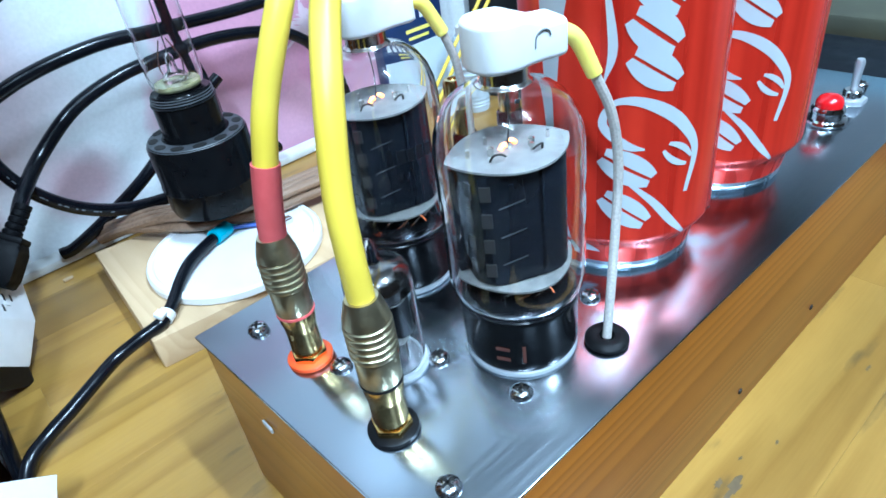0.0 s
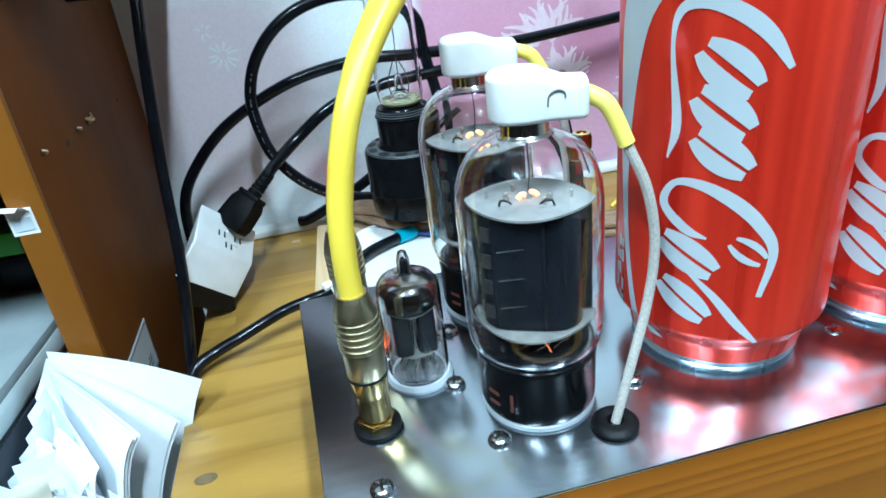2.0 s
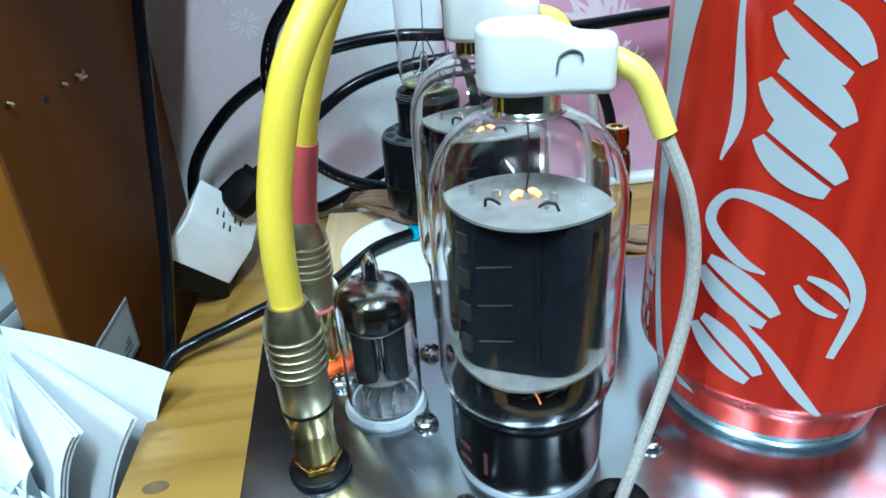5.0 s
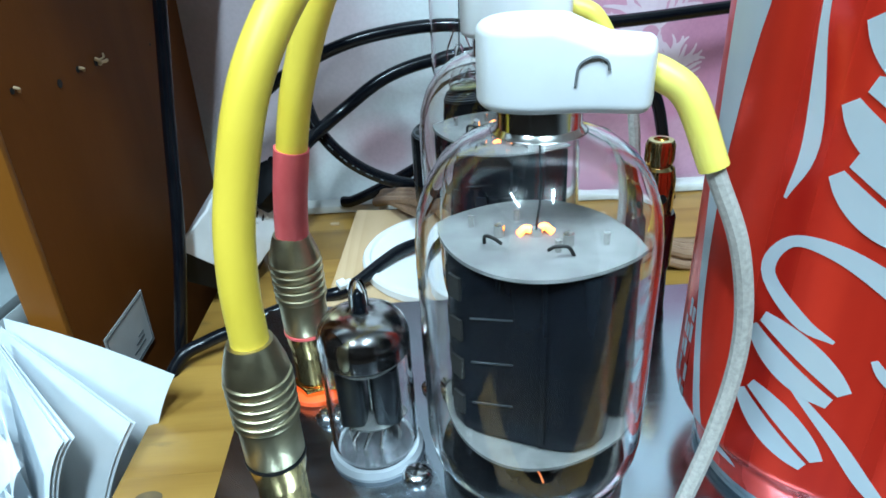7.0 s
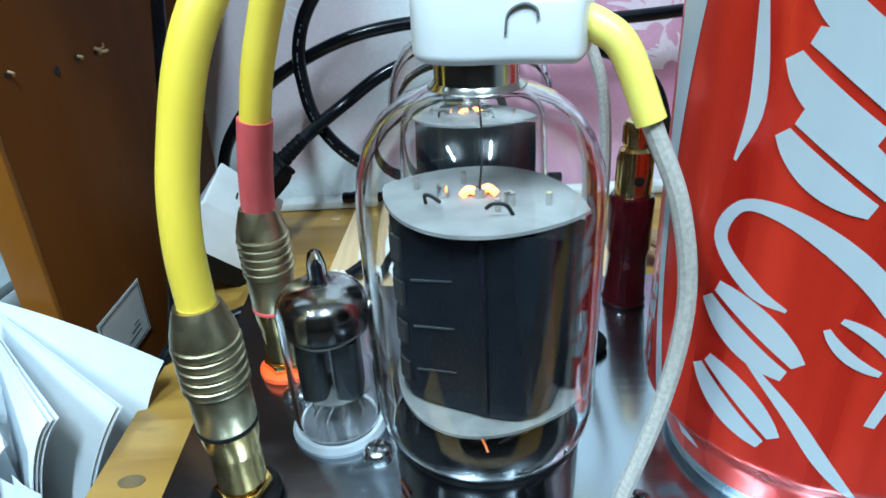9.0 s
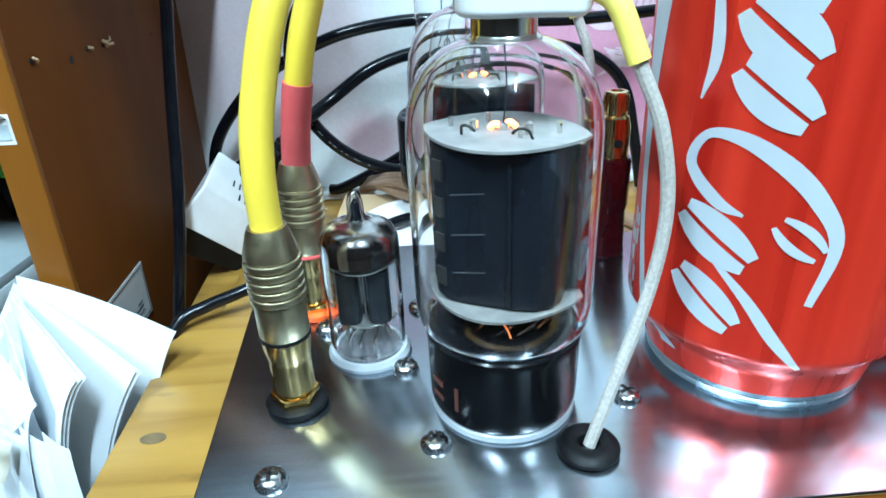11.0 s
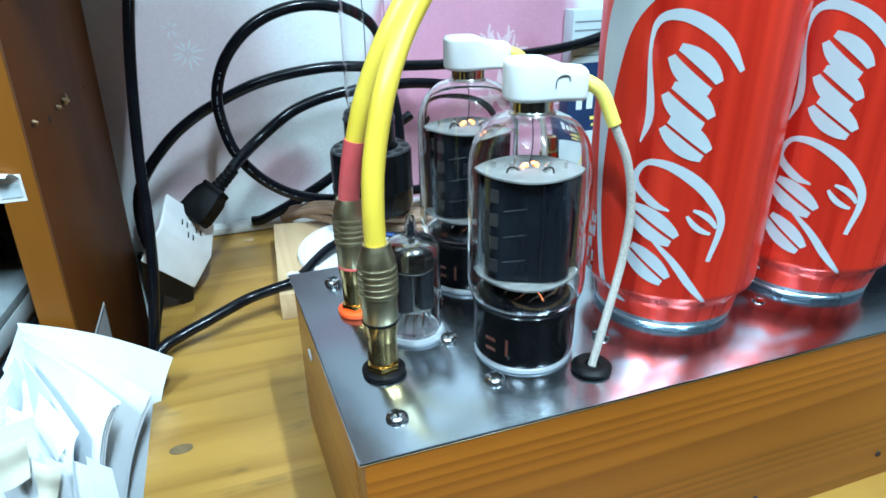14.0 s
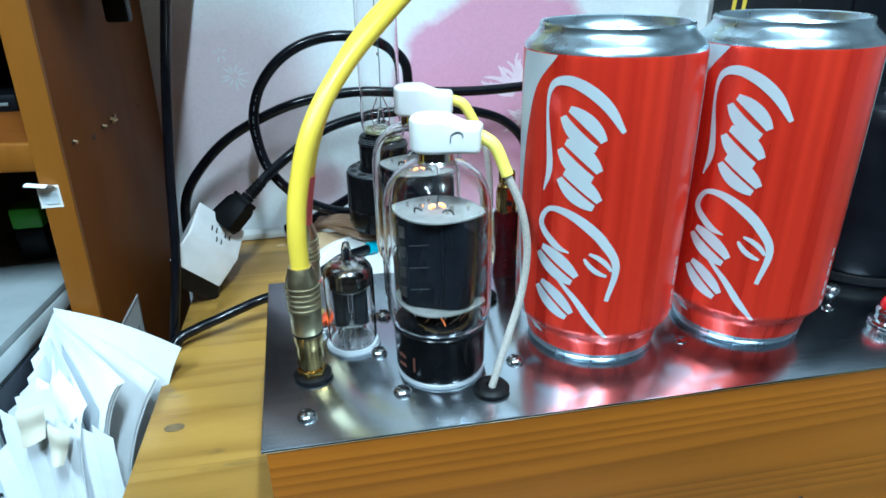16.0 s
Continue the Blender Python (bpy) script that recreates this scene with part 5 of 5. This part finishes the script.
# Near-black back stands for the unlit inside of the shelf.
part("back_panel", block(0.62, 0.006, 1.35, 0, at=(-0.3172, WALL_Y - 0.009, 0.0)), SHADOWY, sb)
part("side_panel", block(0.02, 0.20, 1.35, 0.0006, at=(-0.6402, BY0 + 0.10, 0.0)), BOARD, sb)
part("shelf_board", block(0.62, 0.190, 0.0150, 0.0012, at=(-0.3172, BY0 + 0.100, 0.55 - 0.20)), BOARD, sb)
# Unseen upper board, set low to keep lamp light out of the shelf.
part("shelf_board", block(0.62, 0.190, 0.0150, 0.0012, at=(-0.3172, BY0 + 0.100, 0.55 + 0.26)), BOARD, sb)
for hy, hz, r in ((0.1879, 0.1377, 0.0012), (0.2207, 0.1326, 0.0018), (0.2382, 0.1346, 0.0014), (0.2561, 0.1339, 0.0016), (0.3226, 0.1301, 0.0009)):
    o = part("screw_hole", lathe([(0.0, 0.0), (r, 0.0), (r, 0.0003), (0.0, 0.0003)], 10), SHADOWY, board)
    o.matrix_local = pose(BT / 2 - 0.0004, hy, 0.55 + hz, 0, 90, 0)
for hy, hz, ly, lz, r in ((0.1890, 0.1388, 0.0014, -0.0020, 0.0006), (0.2390, 0.1352, 0.0020, -0.0016, 0.0008), (0.2555, 0.1358, 0.0022, -0.0030, 0.0010), (0.2575, 0.1335, 0.0080, -0.0004, 0.0008), (0.2600, 0.1345, 0.0030, 0.0022, 0.0005)):
    part("splinter", sweep([(BT / 2 - 0.0002, hy, 0.55 + hz), (BT / 2 + 0.0013, hy + ly * 0.5, 0.55 + hz + lz * 0.4), (BT / 2 + 0.0006, hy + ly, 0.55 + hz + lz)], r, 6, 4), BLOCK_WOOD, board)
lean = Matrix.Translation((BX, 0, 0)) @ Matrix.Rotation(radians(1.5), 4, "Y") @ Matrix.Translation((-BX, 0, 0))
sb.matrix_world = lean @ sb.matrix_world
st = thing("paper_sticker", (BX + 0.0002, 0.2220, 0.0040), "grey paper sticker with a dark printed frame on the board", "sticker")
st.matrix_world = lean @ pose(BX + 0.0003, 0.2143, 0.0070)
part("sheet", block(0.0004, 0.0445, 0.0310, 0, at=(0, 0, -0.0155)), STICKER, st)
for a, b_, w, hh in ((0, 0.0138, 0.0415, 0.0005), (0, -0.0138, 0.0415, 0.0005), (0.0207, 0, 0.0005, 0.0276), (-0.0207, 0, 0.0005, 0.0276), (0.008, -0.006, 0.010, 0.0010), (0.006, -0.009, 0.014, 0.0008), (0.010, -0.0035, 0.006, 0.0008)):
    part("print_line", block(0.0003, w, hh, 0, at=(0.0003, a, b_ - hh / 2)), STICKER_LINE, st)
tg = thing("peeling_label", (-0.1114, BY0 - 0.0038, 0.1090), "white label peeling off the orange shelf edge", "label")
part("label_sheet", block(0.0105, 0.0003, 0.0120, 0.0), LID_WHITE, tg)
part("label_frame", block(0.0080, 0.0003, 0.0060, 0.0, at=(0, -0.00035, 0.002)), PALE, tg)
part("flap", grid_sheet(lambda u, v: Vector((-0.0055 + 0.010 * u - 0.0035 * v, -0.0003 - 0.0050 * math.sin(v * 1.5), 0.0120 + 0.0030 * math.sin(v * 2.6) - 0.0015 * u)), 4, 6), LID_WHITE, tg)
hk = thing("black_hook", (BX + 0.0051, 0.2567, 0.1915), "small black plastic hook hanging beside the brown board", "hook")
part("tongue", block(0.0136, 0.0100, 0.0478, 0.0022, at=(0.0154, 0, 0)), BLACK_PLASTIC, hk)

gb = thing("green_box", (-0.1625, 0.2620, 0.0472), "black box with a bright green lid on the machine", "box")
part("shell", block(0.0180, 0.0240, 0.0220, 0.002), BLACK_PLASTIC, gb)
part("lid", block(0.0186, 0.0246, 0.0140, 0.002, at=(0, 0, 0.0221)), GREEN, gb, "bright green lid")
gb2 = thing("dark_device", (-0.2300, 0.3000, 0.1415), "flat dark device lying back on the shelf", "device")
part("case", block(0.1600, 0.0900, 0.0120, 0.003), CABINET, gb2)
part("edge_strip", block(0.1500, 0.0010, 0.0020, 0.0003, at=(0, -0.0453, 0.005)), GREY_CASE, gb2, "pale edge strip")

# ---- grey machine and papers at the desk's side ----
mc = thing("office_machine", (-0.1745, 0.2165, -0.1850), "light grey office machine with a dark slate side and printed front", "office machine", rz=-6)
part("body", block(0.0800, 0.1850, 0.2140, 0.003), GREY_CASE, mc)
part("lid", block(0.0800, 0.1860, 0.0080, 0.003, at=(0, 0, 0.2242)), GREY_CASE, mc, "light grey lid")
part("lid_rim", block(0.0830, 0.1890, 0.0130, 0.0035, at=(0, 0, 0.2150)), surf("pale_grey_plastic", (0.50, 0.55, 0.56), (0.44, 0.49, 0.50), 50, rough=0.4, rough2=0.5), mc, "pale grey rim below the lid")
part("side_strip", block(0.0016, 0.1840, 0.2120, 0.0006, at=(0.0407, 0, 0.002)), NAVY_CASE, mc, "dark slate side strip")
part("front_panel", block(0.0790, 0.0030, 0.2120, 0.001, at=(0, -0.0940, 0.002)), PALE, mc, "pale printed front panel")
for k in range(22):
    if k % 6 != 4:
        part("print_bar", block(0.0050, 0.0004, 0.0022 + 0.0008 * (k % 3), 0, at=(0.0305 - 0.0008 * (k % 2), -0.0957, 0.2080 - 0.0043 * k)), NAVY_CASE, mc)


def paper_sheet(apex, tip, mid, foot, bow, label, name="paper_sheet", fall=0.115):
    """A bent upright sheet: its top edge runs from an apex to a tip, and its free edge sweeps down past mid to a foot."""
    s = thing(name, apex, label, "paper", "stack of papers")
    a_, t_, m_, f_ = (Vector(q) for q in (apex, tip, mid, foot))
    ctrl = 2 * m_ - 0.5 * (t_ + f_)
    out = Vector((0.40, -0.70, 0.30))

    def f(u, v):
        left = Vector((-0.006, -0.020, -fall)) * v
        right = (t_ * (1 - v) ** 2 + ctrl * (2 * v * (1 - v)) + f_ * v * v) - a_
        bend = math.sin(math.pi * u)
        return left * (1 - u) + right * u + out * (bow * bend * (1 - 0.6 * v)) + Vector((0, 0, 0.5 * bow)) * bend * (1 - v)
    part("sheet", grid_sheet(f, 14, 16, 0.00025), PAPER, s)
    return s


L1 = "white sheet curling outwards in a loose upright stack"
paper_sheet((-0.1250, 0.1690, 0.0520), (-0.0639, 0.1682, 0.0187), (-0.0790, 0.1530, -0.0260), (-0.0860, 0.1420, -0.1050), 0.007, L1)
paper_sheet((-0.1235, 0.1640, 0.0510), (-0.0720, 0.1433, 0.0155), (-0.0930, 0.1310, -0.0330), (-0.0980, 0.1240, -0.0950), 0.006, L1)
paper_sheet((-0.1230, 0.1625, 0.0512), (-0.0732, 0.1420, 0.0168), (-0.0938, 0.1300, -0.0320), (-0.0988, 0.1230, -0.0950), 0.006, L1)
paper_sheet((-0.1205, 0.1560, 0.0515), (-0.0812, 0.1215, 0.0300), (-0.0945, 0.1130, -0.0060), (-0.0990, 0.1040, -0.0800), 0.004, L1)
paper_sheet((-0.1200, 0.1545, 0.0518), (-0.0824, 0.1200, 0.0306), (-0.0953, 0.1120, -0.0056), (-0.0998, 0.1030, -0.0800), 0.004, L1)
paper_sheet((-0.1195, 0.1530, 0.0512), (-0.0836, 0.1185, 0.0310), (-0.0961, 0.1110, -0.0054), (-0.1006, 0.1020, -0.0800), 0.003, L1)
paper_sheet((-0.1190, 0.1440, 0.0480), (-0.0975, 0.1130, 0.0250), (-0.1040, 0.1060, -0.0020), (-0.1080, 0.0990, -0.0750), 0.002, L1)


def paper_slip(a, b, c, d, bow, label, name="paper_slip", material=None):
    """A small bent sheet between four corners."""
    s = thing(name, a, label, "paper", "stack of papers")
    q = [Vector(v) for v in (a, b, c, d)]
    n = (q[1] - q[0]).cross(q[3] - q[0]).normalized()
    if n.y > 0:
        n = -n

    def f(u, v):
        p = (q[0] * (1 - u) + q[1] * u) * (1 - v) + (q[3] * (1 - u) + q[2] * u) * v
        return p - q[0] + n * (bow * math.sin(math.pi * u) * (0.5 + 0.5 * v) + 0.4 * bow * math.sin(2.4 * math.pi * v))
    part("sheet", grid_sheet(f, 8, 10, 0.00022), material or PAPER, s)
    return s


SLIP = "crumpled white slip among the stacked papers"
FAN = [(-0.1245, 0.1700, 0.0505), (-0.1290, 0.1650, 0.0405), (-0.1322, 0.1590, 0.0340), (-0.1350, 0.1520, 0.0292), (-0.1372, 0.1450, 0.0258), (-0.1394, 0.1375, 0.0226), (-0.1416, 0.1290, 0.0185), (-0.1440, 0.1200, 0.0120), (-0.1462, 0.1110, 0.0040)]
random.seed(21)
for k in range(len(FAN) - 2):
    a_, b_ = Vector(FAN[k]), Vector(FAN[k + 2])
    b_ += Vector((random.uniform(-0.0015, 0.0025), 0, random.uniform(-0.0030, 0.0030)))
    lean_x = random.uniform(0.002, 0.007)
    paper_slip(b_, a_ + Vector((0.0015 * k, -0.004, -0.0010 * k)), (a_.x + 0.0015 * k + lean_x, a_.y - 0.020, -0.0720), (b_.x + lean_x, b_.y - 0.014, -0.0720), random.uniform(0.0012, 0.0030), "white sheet fanned out in the loose upright stack", "paper_sheet")
for fx, fy, fz, dx, dz in ((-0.1235, 0.1500, 0.0330, 0.0065, 0.0150), (-0.1290, 0.1400, 0.0275, 0.0060, 0.0105), (-0.1225, 0.1330, 0.0260, 0.0070, 0.0160), (-0.1340, 0.1270, 0.0230, 0.0060, 0.0110)):
    paper_slip((fx, fy, fz), (fx + dx, fy - 0.003, fz - 0.3 * dz), (fx + 0.7 * dx, fy - 0.008, fz - 1.5 * dz), (fx - 0.003, fy - 0.006, fz - dz), 0.0016, SLIP)
paper_slip((-0.1104, 0.1240, 0.0415), (-0.1002, 0.1180, 0.0218), (-0.1077, 0.1100, 0.0152), (-0.1118, 0.1130, 0.0324), 0.0010, SLIP)
for k in range(6):
    o = 0.0026 * k
    paper_slip((-0.1385 + 3.2 * o, 0.1165 - 0.5 * o, 0.0268 - 0.9 * o), (-0.1300 + 3.2 * o, 0.1150 - 0.5 * o, 0.0210 - 1.1 * o), (-0.1276 + 3.0 * o, 0.1080 - 0.5 * o, -0.0700), (-0.1390 + 3.0 * o, 0.1085 - 0.5 * o, -0.0700), 0.0016, "white sheet edge standing low in the paper stack")
paper_slip((-0.1325, 0.1214, 0.0290), (-0.1060, 0.1224, 0.0330), (-0.1030, 0.1170, -0.0750), (-0.1340, 0.1170, -0.0750), 0.0010, "white sheet standing behind the loose slips", "paper_sheet")
paper_slip((-0.1310, 0.1190, 0.0200), (-0.1090, 0.1165, 0.0120), (-0.1060, 0.1100, -0.0720), (-0.1320, 0.1130, -0.0720), 0.0012, "white sheet standing behind the loose slips", "paper_sheet")
CREAM = surf("cream_plastic", (0.60, 0.57, 0.46), (0.66, 0.64, 0.54), 80, rough=0.4)
paper_slip((-0.1270, 0.1080, 0.0297), (-0.1145, 0.1100, 0.0312), (-0.1166, 0.1060, 0.0142), (-0.1272, 0.1050, 0.0105), 0.0016, "cream plastic folder tab among the papers", "folder_tab", CREAM)
paper_slip((-0.1142, 0.1060, 0.0224), (-0.1048, 0.1050, 0.0154), (-0.1099, 0.1010, 0.0006), (-0.1154, 0.1010, 0.0016), 0.0022, "cream rolled slip standing in the papers", "folder_tab", CREAM)

# ---- boxes behind ----
bx = thing("blue_carton", (0.3000, 0.3752, 0.0), "dark blue carton with white bars of print against the wall", "box")
part("carton", block(0.0640, 0.0160, 0.1120, 0.0008), NAVY, bx)
part("carton_top", block(0.0640, 0.0160, 0.0440, 0.0008, at=(0, 0, 0.1121)), PALE, bx, "pale striped carton top")
for k, hgt in enumerate((0.020, 0.015, 0.021, 0.015)):
    part("print_bar", block(0.0060, 0.0003, hgt, 0, at=(-0.021 + 0.0105 * k, -0.00815, 0.072)), PRINT_WHITE, bx, "white print bar")
part("print_bar", block(0.0300, 0.0003, 0.0030, 0, at=(0.006, -0.00815, 0.062)), SLEEVE_YELLOW, bx, "yellow print bar")
part("print_bar", block(0.0220, 0.0003, 0.0024, 0, at=(0.004, -0.00815, 0.056)), SLEEVE_YELLOW, bx, "yellow print bar")
part("pale_panel", block(0.0630, 0.0003, 0.0480, 0, at=(0.0, -0.00815, 0.004)), PALE, bx, "pale blue panel")
for k in range(5):
    part("print_bar", block(0.0600, 0.0003, 0.0012, 0, at=(0.0, -0.00815, 0.118 + 0.0070 * k)), GREY_CASE, bx)
bt = thing("ribbed_bottle", (0.3270, 0.3340, 0.0), "pale ribbed plastic bottle standing by the wall", "bottle")
part("body", lathe([(0.0, 0.0), (0.0120, 0.0), (0.0125, 0.0020), (0.0125, 0.0500), (0.0100, 0.0560), (0.0, 0.0560)], 36), PALE, bt)
for k in range(7):
    part("rib", lathe([(0.0120, 0.0), (0.0134, 0.0008), (0.0134, 0.0020), (0.0120, 0.0028)], 28, close=True), PALE, bt).location = (0, 0, 0.006 + 0.0058 * k)
part("cap", lathe([(0.0, 0.0560), (0.0080, 0.0560), (0.0080, 0.0640), (0.0072, 0.0648), (0.0, 0.0648)], 28), LID_WHITE, bt)

cb = thing("black_cabinet", (0.5750, 0.3050, 0.0), "large matt black equipment cabinet against the wall", "cabinet")
part("body", block(0.4000, 0.1500, 0.4200, 0.004), CABINET, cb)
part("front_panel", block(0.3800, 0.0040, 0.4000, 0.001, at=(0, -0.0765, 0.010)), CABINET, cb)
for k in range(2):
    dx = 0.0120 * k
    w = thing("yellow_wire", (0, 0, 0), "thin yellow wire rising beside the black cabinet", "wire", "yellow wires")
    part("strand", sweep([(0.2200 + dx, 0.3000, 0.0016), (0.2450 + dx, 0.3000, 0.0240), (0.2870 + dx, 0.3000, 0.0680), (0.3130 + dx, 0.3000, 0.0900), (0.3360 + 0.8 * dx, 0.2990, 0.1300), (0.3430 + 0.7 * dx, 0.2980, 0.1900), (0.3480 + 0.7 * dx, 0.2980, 0.3000), (0.3900 + dx, 0.2900, 0.4150), (0.4300, 0.2900 + dx, 0.4216), (0.4700, 0.2900 + dx, 0.4216)], 0.0015, 8, 6), YELLOW, w)

# ---- things at the far end of the desk ----
# Flat dark slab for the black band at the desk's far end.
mb = thing("far_dark_slab", (0.4900, 0.0800, 0.0), "dark grey flat slab on the far desk", "stand")
part("plate", block(0.1700, 0.2400, 0.0120, 0.004), CABINET, mb)
part("rim", block(0.1500, 0.2200, 0.0030, 0.001, at=(0, 0, 0.0121)), CABINET, mb)
ol = thing("olive_board", (0.7000, 0.0900, 0.0), "dull olive board lying further along the desk", "board")
part("panel", block(0.2200, 0.3200, 0.0240, 0.004), surf("olive_board", (0.085, 0.085, 0.055), (0.06, 0.06, 0.04), 30, rough=0.6, stain=(0.08, 0.08, 0.06), stain_scale=14, stain_amount=0.6), ol)
part("edge_strip", block(0.0040, 0.3160, 0.0060, 0.001, at=(0.1040, 0, 0.0241)), CABINET, ol)
bl = thing("pale_blue_box", (0.9300, 0.1000, 0.0), "pale blue box with a darker blue panel, far along the desk", "box")
part("box", block(0.1800, 0.3000, 0.1400, 0.004), surf("pale_blue_board", (0.30, 0.46, 0.55), (0.38, 0.52, 0.60), 12, rough=0.5), bl)
part("blue_panel", block(0.0020, 0.1300, 0.1100, 0.0006, at=(-0.0910, -0.060, 0.015)), surf("mid_blue_board", (0.05, 0.15, 0.30), (0.07, 0.19, 0.34), 20, rough=0.5), bl, "mid-blue panel")

# ---- desk knot, marks and staves ----
KNOT = surf("dark_knot", (0.09, 0.065, 0.035), (0.16, 0.11, 0.05), 200, rough=0.5)
part("knot", prism([(-0.0622 + px, 0.1190 + py) for px, py in rounded_plan(0.0052, 0.0032, 2, 20)], 0.0, 0.00025), KNOT, desk, "dark knot in the pine")
random.seed(5)
for x, y, a, b_ in ((0.1160, -0.0165, 0.0070, 0.0020), (0.1135, -0.0115, 0.0030, 0.0012), (0.1445, -0.0185, 0.0016, 0.0006), (0.2050, -0.0285, 0.0026, 0.0007), (0.1290, -0.0120, 0.0012, 0.0006)):
    rim = [(x + px * w_, y + py * w_) for (px, py), w_ in ((q, random.uniform(0.45, 1.2)) for q in rounded_plan(a, b_, 2, 18))]
    part("smudge", prism(rim, 0.0, 0.00008), KNOT, desk, "dark smudge on the pine")
random.seed(11)
ROW = 0.0420
y = DESK_FRONT
while y < WALL_Y - 0.002:
    y1 = min(y + ROW, WALL_Y - 0.001)
    x = DESK_LEFT - random.uniform(0.0, 0.25)
    while x < DESK_LEFT + 1.60:
        x1 = x + random.uniform(0.16, 0.36)
        a, b_ = max(x, DESK_LEFT), min(x1, DESK_LEFT + 1.60)
        if b_ - a > 0.01:
            ob = part("stave", block(b_ - a - 0.00006, y1 - y - 0.00006, 0.0100, 0), PINE, desk)
            ob.location = ((a + b_) / 2, (y + y1) / 2, -0.0100)
        x = x1
    y = y1
